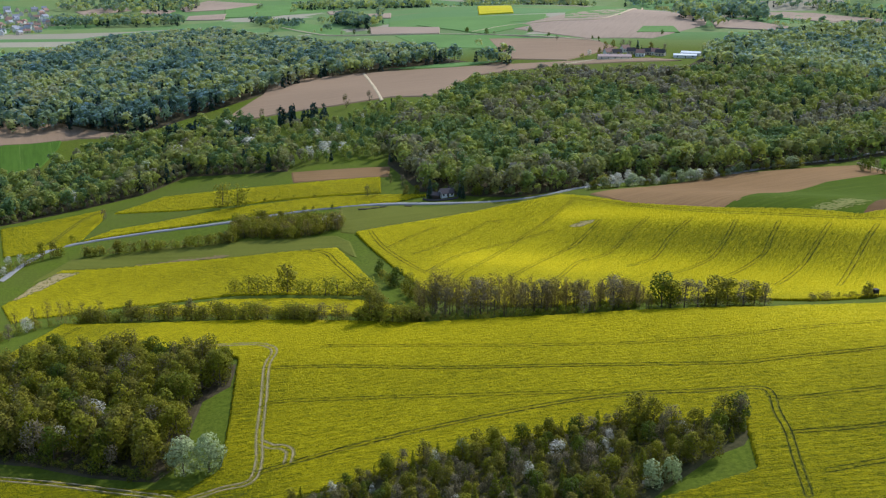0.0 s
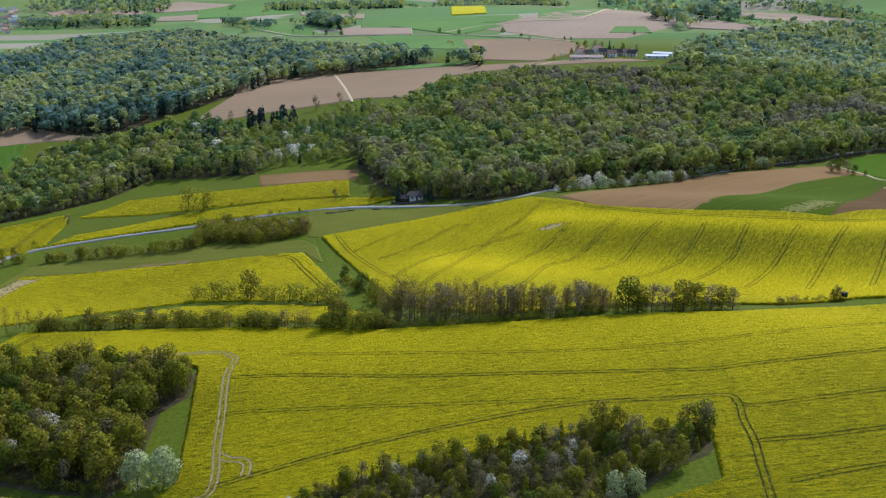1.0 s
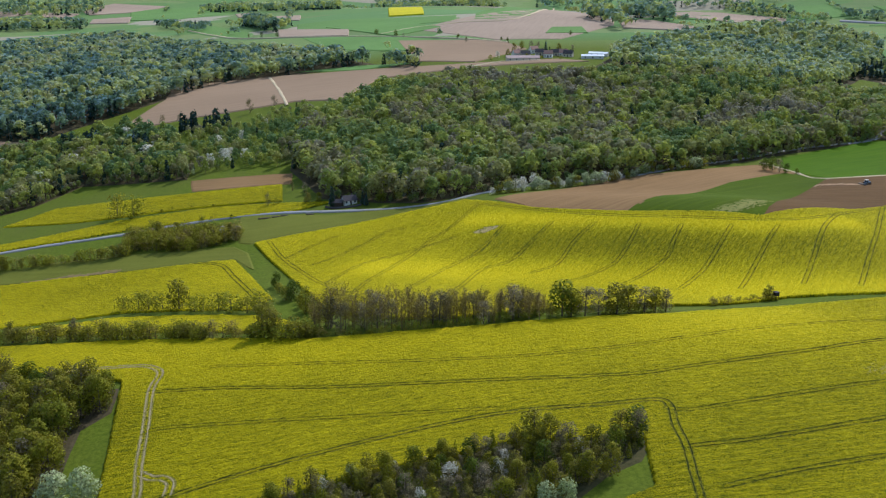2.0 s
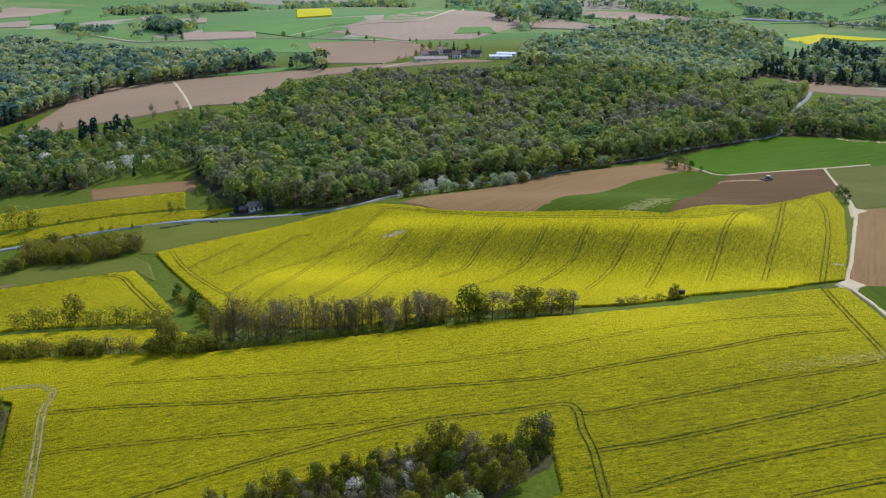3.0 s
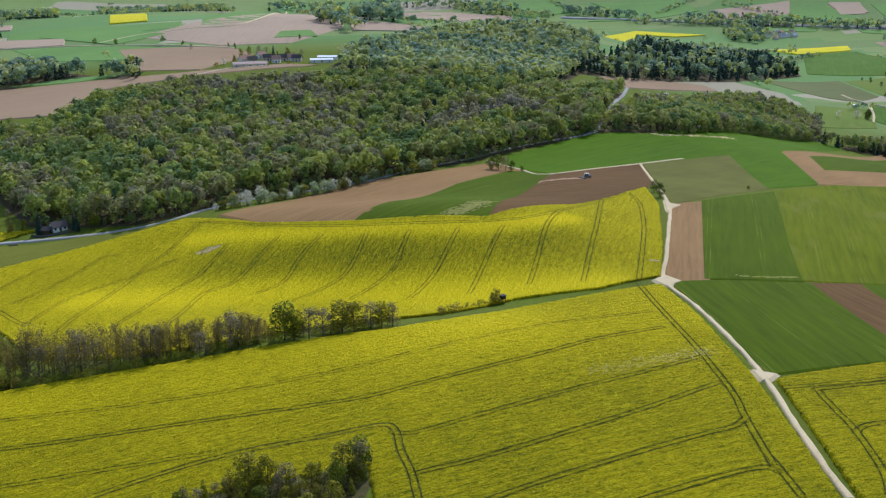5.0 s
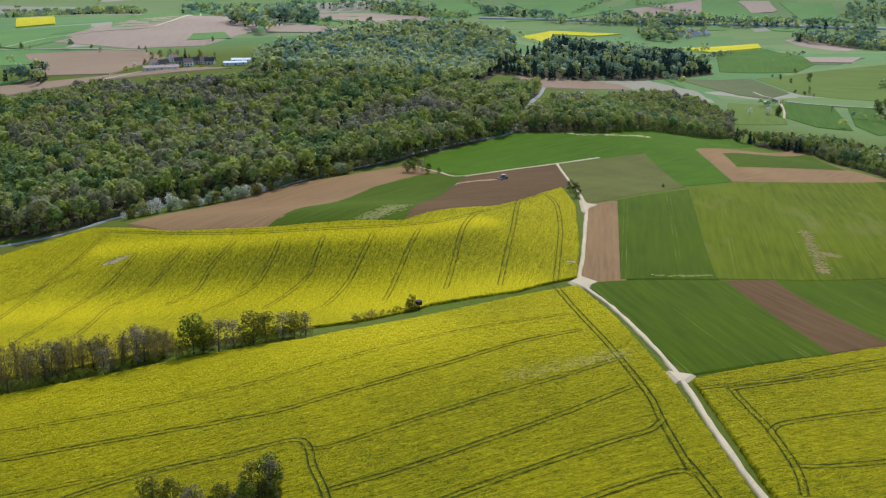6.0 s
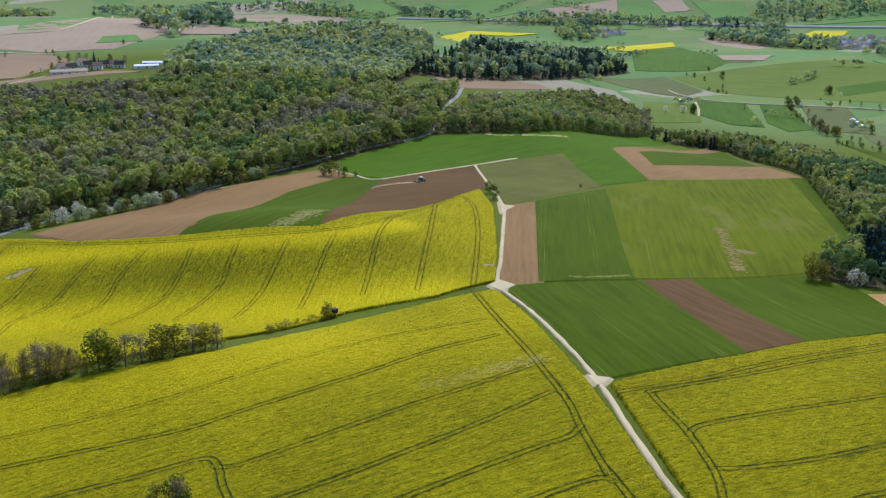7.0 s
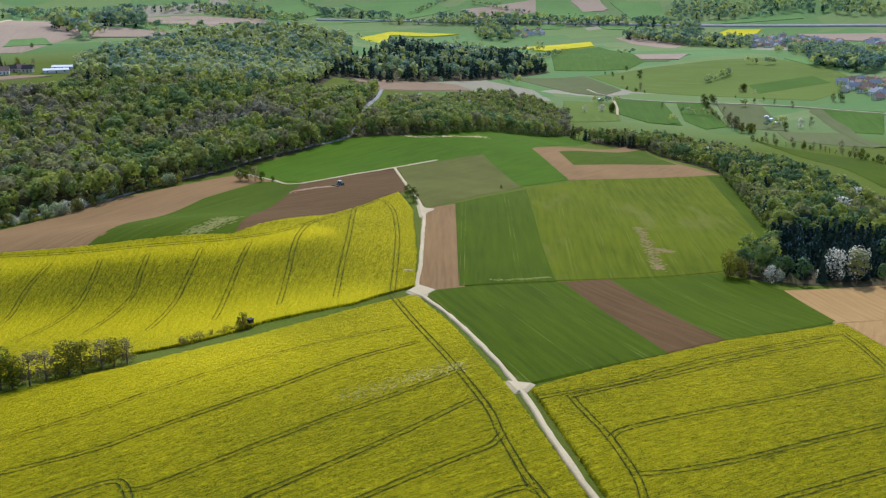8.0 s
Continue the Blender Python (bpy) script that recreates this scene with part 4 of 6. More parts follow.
MID_RUTS_F = [(100.3, 483.2), (112.9, 488.4), (125, 507), (137.8, 520.1)]
MID_RUTS_G = [(111.4, 463.2), (135.1, 473.3), (147, 489), (155.7, 504.5)]
MID_RUTS_H = [(133.8, 449.5), (156.0, 464.2), (165.7, 480.1), (172.7, 491.8)]
MID_RUTS_I = [(153.6, 433.3), (168.6, 447.8), (181, 464), (192.5, 480.0)]
MID_RUTS_J = [(176.4, 423.1), (190.2, 443.1), (201.7, 459.3), (211.4, 472.1)]
MID_RUTS_K = [(200.5, 416.7), (215.4, 441.0), (231.3, 467.2), (244.7, 484.0)]
MID_RUTS_L = [(218.7, 404.5), (236, 433), (257.4, 467.8), (287.3, 520.6)]
MID_RUTS_M = [(5, 479), (20.0, 509.7), (44, 529), (70.8, 542.5)]
EAST_HEADLAND = [(205, 215), (212, 226), (221, 247), (225, 260), (229, 272), (232, 273), (267, 273), (310, 278), (359, 283)]
EAST_RUTS_A = [(219, 277), (250, 275), (271, 278), (317, 284), (364, 289), (368, 284), (341, 249)]
EAST_RUTS_B = [(220, 245), (227, 248), (246, 247), (289, 244), (336, 245)]
EAST_RUTS_C = [(213, 227), (223, 223), (245, 219), (295, 216)]
EAST_RUTS_D = [(233, 200), (256, 198), (270, 197)]
FAR_ROAD = [(1260, 2608), (1431, 2497), (1653, 2309), (1851, 2105), (2066, 1764), (2193, 1560)]
FAR_LANE_A = [(-238, 1949), (-182, 1787), (-127, 1667), (-31, 1595), (80, 1500), (163, 1403), (221, 1310)]
FAR_LANE_B = [(78, 1535), (135, 1593), (204, 1616), (318, 1708), (590, 2852)]
FIELD_LANE = [(-58, 1184), (-48, 1121), (-38, 1049), (-32, 1002)]
VALLEY_LANE = [(1018, 1223), (1013, 1157), (1103, 1077), (1163, 987), (1188, 839)]
VALLEY_LANE_TWO = [(1008, 1158), (963, 1097), (919, 1045)]
FARM_LANE = [(144, 1106), (186, 1132), (226, 1128)]
# lines along which the middle field's light and shade go into its bloom
LIT_CREST = [(84.3, 561.6), (111.9, 544.9), (160.3, 507.2), (205.3, 475.7), (244.7, 474.1)]
SHADED_BEHIND = [(113.5, 554.5), (161.9, 512.5), (207.6, 482.0)]
SHADED_SLOPE = [(91, 523), (121, 508), (153, 482), (189, 460), (226.6, 449.2)]
LIT_HOLLOW = [(30.1, 505.4), (65.7, 494.6), (105.3, 482.7), (144.2, 450.9), (176.2, 425.6), (222.5, 398.0)]
THIN_NEAR = [(174, 307), (192, 308), (215, 310)]
LUSH_TRACK = [(150, 352), (200, 338), (228, 350), (236, 375)]
THIN_WEST = [(-63, 348), (-57, 321), (-54, 296)]
BRIGHT_FAR = [(-105, 432), (-8, 383), (74, 364), (155.5, 361.2)]
GREY_LANE = [(1171, 958), (1088, 857), (1012, 768), (969, 709)]
LINE_A = [(273, 383), (259, 336), (252, 295)]
LINE_B = [(278, 385), (264, 338), (255, 296)]
LINE_C = [(421, 555), (356, 458), (316, 396)]
LINE_D = [(348, 379), (344, 347), (332, 309)]
LINE_E = [(379, 384), (382, 359), (375, 325)]
HEDGE_POPLAR = [(2, 411), (23, 406), (55, 396), (88.2, 389.8), (95.2, 386.9), (134.2, 385.9)]
HEDGE_FRONT = [(0, 399), (14, 393), (27, 389), (48, 386.8), (69, 387), (90, 387.5), (111, 386), (130, 386.5)]
WEST_PAIR = [(-64, 564), (-49, 549), (-40, 520), (-26, 470)]
FARWEST_RUTS = [(-229, 646), (-223.5, 718), (-206, 731)]
BROWN_STREAK = [(-200, 584), (-172, 586), (-140, 588), (-107, 580)]
HEDGE_SMALL = [(154.3, 395.7), (166.5, 402.1), (181.1, 403.3)]
HEDGE_LOW = [(-156, 480), (-112, 460), (-69, 433), (-32, 412), (0, 396)]
HEDGE_LEFT = [(-186, 453), (-178, 474), (-156, 480)]
HEDGE_ROAD = [(-198, 619), (-164, 618), (-108, 607)]
HEDGE_ROAD_LEFT = [(-236, 586), (-228, 609), (-213, 624)]
HEDGE_BLOSSOM = [(99.5, 614.0), (136.2, 627.1), (182, 640), (203, 657), (243, 664)]
HEDGE_MARSH = [(-18, 486), (-8, 453), (2, 421)]
HEDGE_VALLEY = [(947, 855), (926, 749), (856, 622)]
HEDGE_LANE = [(1083, 1058), (1019, 971), (986, 892)]
HEDGE_STRIP = [(-111, 690), (-80, 682), (-65, 676)]
UNDER_WEST = [(-139, 320), (-122, 314), (-99, 303), (-80, 296), (-75, 303)]
DULL_NEARBY = [(-120, 262), (0, 235), (110, 225), (190, 205)]
DULL_SOUTH = [(-128, 299), (-90, 288), (-55, 277)]
DULL_CORNER = [(72, 240), (96, 247), (124, 257)]
POPLARS = [(3, 411, 13.9, 'bare'), (8, 410, 17.8, 'bare'), (12, 409, 17.3, 'bare'), (17, 407, 15.5, 'bare'), (22, 406, 15.0, 'bare'), (27, 404, 14.5, 'bare'), (32, 403, 14.0, 'bare'), (37, 402, 14.0, 'bare'), (41, 401, 12.6, 'bare'), (46, 399, 13.0, 'bare'), (51, 398, 12.1, 'bare'), (54, 397, 13.4, 'bare'), (58, 396, 11.7, 'bare'), (63, 395, 12.1, 'bare'), (66, 394, 11.6, 'bare'), (71, 393, 11.6, 'bare'), (75, 393, 13.3, 'bare'), (79.1, 392.6, 11.6, 'bare'), (82.1, 391.7, 11.2, 'bare'), (85.1, 391.8, 9.9, 'bare'), (87.2, 391.9, 7.7, 'bare')]
ROW_END = [(93.2, 385.8, 12.7, 'dark'), (96.2, 383.8, 9.7, 'round'), (101.2, 382.9, 10.6, 'grey'), (106.3, 383.2, 9.3, 'grey'), (109.4, 384.4, 6.0, 'bush'), (113.4, 383.6, 11.2, 'olive'), (117.5, 382.8, 9.8, 'olive'), (123.7, 383.3, 9.1, 'grey'), (127.7, 382.6, 9.1, 'olive'), (131.9, 383.0, 8.2, 'grey'), (180.2, 403.5, 6.1, 'olive')]
MARSH_BUSHES = [(-18, 491, 7.5, 'dark'), (-9, 462, 9.0, 'dark'), (-12, 460, 7.0, 'bush'), (-3, 434, 11.8, 'round'), (2, 420, 9.1, 'bush'), (-18, 416, 14.1, 'olive')]
HEDGE_TREES = [(-19, 407, 14.1, 'olive'), (-14, 405, 11.7, 'olive'), (-7, 401, 9.2, 'bush'), (-2, 398, 8.3, 'bush'), (-179, 478, 11.7, 'bare'), (-174, 482, 14.1, 'bare'), (-168, 483, 12.9, 'bare'), (-165, 486, 11.2, 'bare'), (-159, 486, 10.5, 'bare'), (-150, 484, 11.0, 'bare'), (-179, 468, 8.1, 'white'), (-182, 454, 8.4, 'grey'), (-132, 471, 10.7, 'olive'), (-100, 452, 10.6, 'grey'), (-39, 417, 8.2, 'grey'), (-184, 468, 12.7, 'bare')]
FIELD_HEDGE = [(-88, 495, 6.7, 'bush'), (-80, 488, 8.1, 'bush'), (-75, 484, 8.7, 'bush'), (-68, 479, 7.2, 'bush'), (-60, 474, 13.5, 'olive'), (-52, 466, 7.0, 'bush'), (-48, 463, 6.9, 'bush'), (-41, 459, 7.5, 'bush'), (-35, 453, 8.1, 'bush'), (-28, 448, 6.7, 'bush'), (-22, 445, 9.3, 'bush')]
ROAD_TREES = [(-225, 624, 9.7, 'olive'), (-217, 622, 10.4, 'olive'), (-178, 618, 10.1, 'olive'), (-239, 608, 6.6, 'white'), (-233, 611, 6.6, 'white'), (-128, 693, 16.3, 'bush'), (-117, 686, 16.1, 'bush'), (-31, 658, 8.8, 'grey'), (-26, 657, 4.4, 'bush'), (-52, 643, 2.9, 'dark'), (-64, 647, 2.9, 'bush'), (-70, 648, 4.4, 'bush'), (-53, 606, 7.5, 'white'), (-45, 602, 7.4, 'white'), (-210, 704, 8.2, 'grey'), (-215, 652, 5.4, 'bush')]
GARDEN_TREES = [(-7, 652, 8.0, 'olive'), (0, 650, 7.2, 'olive'), (8, 639, 13.5, 'fir'), (5, 681, 9.1, 'white'), (13, 681, 8.3, 'white'), (22, 675, 7.5, 'white'), (26, 636, 9.2, 'fir'), (28, 632, 9.2, 'fir'), (37.0, 633.4, 8.5, 'round'), (45.9, 636.1, 7.1, 'olive'), (53.9, 637.8, 7.1, 'olive'), (-14, 824, 8.2, 'white'), (-4, 780, 8.6, 'white'), (-9, 767, 6.8, 'white'), (-9, 675, 8.3, 'grey'), (-17, 686, 6.9, 'grey')]
TRACK_BUSHES = [(335, 549, 7.4, 'dark'), (330, 534, 8.6, 'dark'), (276, 647, 8.9, 'dark'), (280, 644, 10.3, 'dark'), (282, 638, 9.6, 'grey'), (285, 635, 7.3, 'dark'), (290, 631, 4.4, 'dark'), (118.7, 620.2, 9.4, 'white'), (127.2, 628.6, 10.2, 'white'), (414, 572, 3.0, 'dark')]
COPSE_GIANTS = [(-71, 297, 13.4, 'pale'), (-63, 296, 13.6, 'pale'), (-88, 315, 15.3, 'round'), (-76, 302, 9.4, 'olive'), (-95, 304, 9.6, 'grey')]
YOUNG_GIANTS = [(63, 281, 13.5, 'olive'), (68, 282, 10.5, 'olive'), (72, 277, 10.0, 'grey'), (80, 262, 10.2, 'round'), (74, 260, 9.5, 'olive'), (66, 251, 8.2, 'pale'), (61, 250, 8.4, 'pale'), (45, 247, 8.6, 'olive'), (91, 277, 11.2, 'grey'), (92, 281, 9.6, 'dark'), (87, 279, 10.3, 'olive'), (84, 272, 9.5, 'dark'), (78, 276, 8.6, 'olive'), (39, 271, 6.5, 'white'), (30, 262, 6.0, 'white'), (13, 281, 6.0, 'pale'), (22, 280, 8.6, 'round'), (30, 281, 8.0, 'round'), (38, 283, 7.4, 'olive'), (47, 283, 7.8, 'grey'), (5, 279, 4.8, 'white'), (52, 272, 4.7, 'white'), (75, 276, 4.5, 'white'), (58, 284, 6.2, 'grey')]
EAST_BLOSSOM = [(423, 369, 9.5, 'white'), (428, 368, 6.8, 'white'), (448, 362, 6.3, 'white'), (454, 358, 16.8, 'white'), (462, 353, 18.1, 'white'), (412, 384, 14.6, 'round'), (416, 380, 11.3, 'olive'), (591, 463, 6.1, 'white')]
FAR_TREES = [(72, 1540, 8.4, 'dark'), (96, 1488, 9.8, 'dark'), (105, 1472, 6.4, 'grey'), (171, 1405, 6.1, 'dark'), (174, 1345, 8.1, 'grey'), (217, 1339, 5.2, 'dark'), (223, 1328, 5.2, 'dark'), (306, 1352, 6.7, 'dark'), (-94, 1654, 9.0, 'dark'), (-114, 1665, 7.2, 'grey'), (-71, 1642, 7.1, 'dark'), (-65, 991, 14.2, 'grey'), (-44, 1009, 11.1, 'grey'), (-143, 991, 11.0, 'grey'), (-128, 991, 8.8, 'grey')]
VALLEY_TREES = [(913, 1069, 9.5, 'white'), (925, 1062, 12.5, 'dark'), (1211, 1361, 8.6, 'dark'), (1150, 1323, 8.3, 'dark'), (1142, 1291, 7.3, 'dark'), (1178, 1293, 12.9, 'dark'), (1151, 1342, 5.6, 'dark'), (1211, 1114, 12.9, 'dark'), (1209, 1091, 6.8, 'white'), (1110, 1072, 12.1, 'dark'), (1089, 1065, 13.6, 'dark'), (1001, 940, 17.2, 'grey'), (1002, 930, 14.3, 'dark'), (992, 897, 11.1, 'dark'), (1178, 1047, 5.0, 'dark'), (1165, 1085, 4.2, 'dark')]
VALLEY_TREES_TWO = [(883, 1064, 9.8, 'white'), (916, 1069, 10.0, 'white'), (927, 1065, 12.9, 'dark'), (1049, 876, 12.5, 'white'), (1059, 869, 13.9, 'grey'), (1026, 878, 11.0, 'dark'), (1038, 973, 10.1, 'grey'), (989, 920, 16.4, 'grey'), (981, 902, 13.5, 'olive'), (984, 894, 12.1, 'dark'), (988, 890, 10.8, 'olive'), (1069, 1014, 9.0, 'grey'), (1099, 1080, 14.1, 'dark'), (1121, 1087, 11.1, 'dark'), (1107, 1063, 7.8, 'white'), (1205, 1114, 11.7, 'grey'), (1209, 1110, 11.7, 'dark'), (1230, 976, 12.8, 'olive'), (1236, 968, 14.4, 'dark'), (1157, 980, 10.8, 'grey'), (1162, 1014, 9.4, 'grey'), (1157, 1044, 6.3, 'dark'), (1023, 1078, 9.1, 'grey'), (957, 845, 10.3, 'grey'), (956, 833, 10.3, 'grey'), (935, 790, 12.4, 'grey'), (934, 775, 9.8, 'olive'), (931, 760, 9.7, 'grey'), (926, 723, 13.0, 'grey'), (891, 681, 12.4, 'grey'), (877, 663, 12.2, 'dark'), (1084, 1215, 6.6, 'dark'), (1086, 1199, 6.6, 'dark'), (1103, 1208, 11.7, 'grey'), (1091, 1186, 4.9, 'dark')]
FARM_TREES = [(238, 1164, 16.8, 'fir'), (241, 1158, 11.6, 'fir'), (199, 1176, 9.1, 'olive'), (212, 1214, 10.8, 'olive'), (224, 1233, 10.9, 'olive'), (232, 1219, 12.2, 'grey'), (237, 1206, 12.0, 'grey'), (260, 1201, 10.7, 'olive'), (187, 1170, 7.7, 'white'), (215, 1149, 6.4, 'olive'), (248, 1133, 5.0, 'bush'), (227, 1137, 5.1, 'bush'), (177, 1154, 6.4, 'bush'), (273, 1189, 9.3, 'grey')]
FARM_HOUSES = [(208, 1172), (216, 1165), (239, 1154), (250, 1167), (257, 1161), (234, 1175), (231, 1197), (261, 1155)]
LONG_BARN = [(191.3, 1138.5), (225.7, 1137.0)]
WHITE_BARN = [(271.7, 1139.7), (294.7, 1135.4)]
WHITE_BARN_TWO = [(285.7, 1163.1), (304.3, 1154.5)]
ROADSIDE_HOUSE = [(15, 637), (19, 637)]
SHEDS = [(1077, 951), (1066, 933), (1054, 914), (972, 1141)]
TRACTOR = [(316, 594), (308, 591)]
LOG_PILES = [(-33, 631), (-30, 630), (-25, 630), (-20, 630), (-5, 626)]
STAND = [(183.0, 402.9)]
FAR_GREENS = [[(1989, 2312), (2068, 2211), (1930, 2030), (1900, 2110)],
    [(1756, 2507), (1851, 2392), (1794, 2235), (1691, 2362)],
    [(2002, 1951), (2177, 1836), (2143, 1798), (1963, 1950)],
    [(1602, 2310), (1753, 2206), (1704, 2166), (1580, 2254)],
    [(1799, 2130), (1876, 2032), (1840, 1992), (1784, 2090)],
    [(1490, 1281), (1601, 1267), (1489, 1157), (1461, 1211)],
    [(-483, 2799), (-261, 2887), (-204, 2455), (-305, 2313), (-412, 2385)],
    [(303, 1448), (337, 1431), (330, 1368), (283, 1386)],
    [(890, 2797), (988, 2741), (514, 1489), (485, 1523)],
    [(1090, 2813), (1318, 2805), (1343, 2683), (1194, 2637)],
    [(1302, 2533), (1434, 2604), (1624, 2621), (1618, 2529), (1440, 2499)],
    [(3, 1716), (123, 1690), (163, 1567), (95, 1497)],
    [(1750, 2424), (1894, 2376), (1881, 2142), (1765, 2300)],
    [(1417, 2746), (1626, 2644), (1626, 2558), (1428, 2634)]]
FAR_TANS = [[(1920, 2394), (1972, 2339), (1934, 2258), (1892, 2311)],
    [(1991, 1684), (2100, 1536), (2003, 1464), (1971, 1561)],
    [(1373, 1521), (1424, 1444), (1352, 1391), (1317, 1443)],
    [(-839, 2729), (-748, 2860), (-714, 2754), (-798, 2658)],
    [(-691, 2778), (-600, 2744), (-603, 2636), (-669, 2685)],
    [(-609, 2824), (-552, 2947), (-410, 2892), (-474, 2749), (-564, 2706)],
    [(-521, 2531), (-441, 2552), (-405, 2305), (-495, 2370)],
    [(-149, 2194), (-50, 2097), (-47, 1953), (-124, 2057)],
    [(-190, 2362), (-151, 2412), (-138, 2199), (-173, 2224)],
    [(-74, 1758), (33, 1647), (31, 1559), (-65, 1627)],
    [(413, 1536), (484, 1399), (453, 1372), (389, 1402)],
    [(945, 2741), (607, 1527), (1118, 2602), (574, 1481), (517, 1498)],
    [(786, 2802), (1011, 2772), (1116, 2675), (563, 1458), (486, 1556)],
    [(1642, 2515), (1857, 2473), (1781, 2366), (1623, 2409)],
    [(942, 2796), (1149, 2676), (605, 1513), (539, 1547)],
    [(1927, 2396), (1978, 2345), (1922, 2255), (1876, 2285)]]
FAR_BELTS = [[(1628, 2348), (1873, 2069), (1939, 1925), (1913, 1898), (1859, 2053), (1615, 2329)],
    [(1942, 2014), (1968, 1954), (1839, 1815), (1821, 1868)],
    [(1750, 1893), (1900, 1730), (1728, 1572), (1677, 1694)],
    [(1803, 1551), (1872, 1367), (1561, 1140), (1541, 1198), (1592, 1357)],
    [(1394, 2501), (1716, 2275), (1691, 2241), (1378, 2472)],
    [(1035, 2886), (1177, 2745), (1270, 2631), (1130, 2634), (1038, 2802)],
    [(128, 2974), (455, 2903), (315, 2009), (125, 2921)],
    [(-745, 2880), (-605, 2912), (-587, 2823), (-711, 2800)],
    [(-337, 2212), (-199, 1959), (-201, 1882), (-306, 2071)],
    [(-161, 2057), (-54, 1832), (-60, 1742), (-132, 1878)],
    [(1517, 2436), (1714, 2254), (1692, 2224), (1501, 2409)]]


# ---------- ground ----------
def graded(points):
    out = [points[0][0]]
    for (a0, s0), (a1, s1) in zip(points, points[1:]):
        x = a0
        while x < a1 - 1e-6:
            x = min(a1, x + s0 + (s1 - s0) * (x - a0) / (a1 - a0))
            out.append(x)
    return np.array(out)


xs = graded([(-4700, 250), (-1200, 60), (-450, 14), (850, 14), (2200, 45), (4700, 120)])
ys = graded([(-3000, 250), (-300, 50), (150, 14), (1350, 14), (2400, 45), (4900, 110)])
gx, gy = np.meshgrid(xs, ys)
nx, ny = len(xs), len(ys)
i, j = np.meshgrid(np.arange(nx - 1), np.arange(ny - 1))
i, j = i.ravel(), j.ravel()
quads = np.stack([j * nx + i, j * nx + i + 1, (j + 1) * nx + i + 1, (j + 1) * nx + i], 1)
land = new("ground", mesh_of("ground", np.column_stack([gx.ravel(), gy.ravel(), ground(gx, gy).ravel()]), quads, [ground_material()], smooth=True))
tagged(land, "rolling green farmland with a far patchwork of fields", "ground", kind="structure")

# ---------- fields ----------
for o in (RAPE_FAR, RAPE_VALLEY, RAPE_TOWN, RAPE_WOOD):
    field("rapeseed_field", o, RAPE_FLAT, "distant yellow rapeseed field", "field", 2.0, 60)
for o in (PLOUGHED_FOREST, PLOUGHED_VALLEY, PLOUGHED_RIDGE, PLOUGHED_STRIP):
    field("ploughed_field", o, SOIL, "bare brown ploughed field", "field", 0.3)
for o, way in ((PLOUGHED_TRACTOR, DUSTY), (PLOUGHED_DIAGONAL, LINE_E)):
    field("ploughed_field", o, SOIL_DARK, "dark brown freshly harrowed field", "field", 0.32, turn=heading(way))
for o in (PLOUGHED_EAST, PLOUGHED_EAST_TWO):
    field("ploughed_field", o, SOIL_TAN, "light brown ploughed field beside the wood", "field", 0.3)
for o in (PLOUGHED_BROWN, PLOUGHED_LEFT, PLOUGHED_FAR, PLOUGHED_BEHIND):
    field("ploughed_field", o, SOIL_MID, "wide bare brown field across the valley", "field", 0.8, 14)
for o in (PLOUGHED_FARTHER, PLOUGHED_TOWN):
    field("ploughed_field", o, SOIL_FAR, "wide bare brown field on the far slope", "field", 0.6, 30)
for o, way in ((WHEAT_WEDGE, PALE_WEDGE), (WHEAT_STRIP, LINE_C), (WHEAT_JUNCTION, LINE_A), (WHEAT_EAST, LINE_D), (WHEAT_INSET, None), (WHEAT_WOODSIDE, PALE_BARLEY_A)):
    field("wheat_field", o, WHEAT_DARK, "dark green field of young wheat", "field", 0.36, turn=way and heading(way))
for o in (WHEAT_HILL, GREEN_WEDGE):
    field("wheat_field", o, WHEAT, "bright green field of young wheat on the hilltop", "field", 0.34)
for o in (GREEN_LEFT, GREEN_VALLEY, WHEAT_BELOW, WHEAT_BELOW_TWO, WHEAT_LANE, WHEAT_SLOPE):
    field("wheat_field", o, VALE, "green wheat field in the valley", "field", 0.6, 25)
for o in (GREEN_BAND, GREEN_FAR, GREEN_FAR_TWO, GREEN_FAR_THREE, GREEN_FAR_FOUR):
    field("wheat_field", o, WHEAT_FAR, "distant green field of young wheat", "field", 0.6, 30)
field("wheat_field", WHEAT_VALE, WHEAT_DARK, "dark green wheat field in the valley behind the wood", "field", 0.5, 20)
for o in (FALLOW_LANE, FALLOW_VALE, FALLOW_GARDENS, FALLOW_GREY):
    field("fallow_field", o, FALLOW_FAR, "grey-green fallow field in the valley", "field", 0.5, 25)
field("barley_field", BARLEY_BIG, BARLEY, "pale green barley field with bare brown spots", "field", 0.33, turn=heading(PALE_BARLEY_A))
field("fallow_field", OLIVE_FIELD, OLIVE, "olive green fallow field beside the track", "field", 0.31)
for o in (MEADOW_STRIP, MEADOW_WEST):
    field("meadow", o, MEADOW, "olive green meadow strip", "meadow", 0.28)
field("meadow", PASTURE_LOW, PASTURE, "pale green orchard meadow in the valley", "meadow", 0.5, 20)
field("meadow", GREEN_SLOPE, PASTURE, "pale green pasture on the far slope", "meadow", 0.35, 30)

for o in (WOOD_MAIN, WOOD_NORTH, WOOD_EAST, WOOD_FIRS, WOOD_VALLEY, WOOD_WEST, WOOD_BACK, WOOD_DARK):
    field("forest_floor", o, LITTER, "dark forest floor of brown leaf litter", "forest floor", 0.2, 20, spread=1.5)
field("forest_floor", TREES_WEST, LITTER, "dark leaf litter under the copse", "forest floor", 0.24, 8)
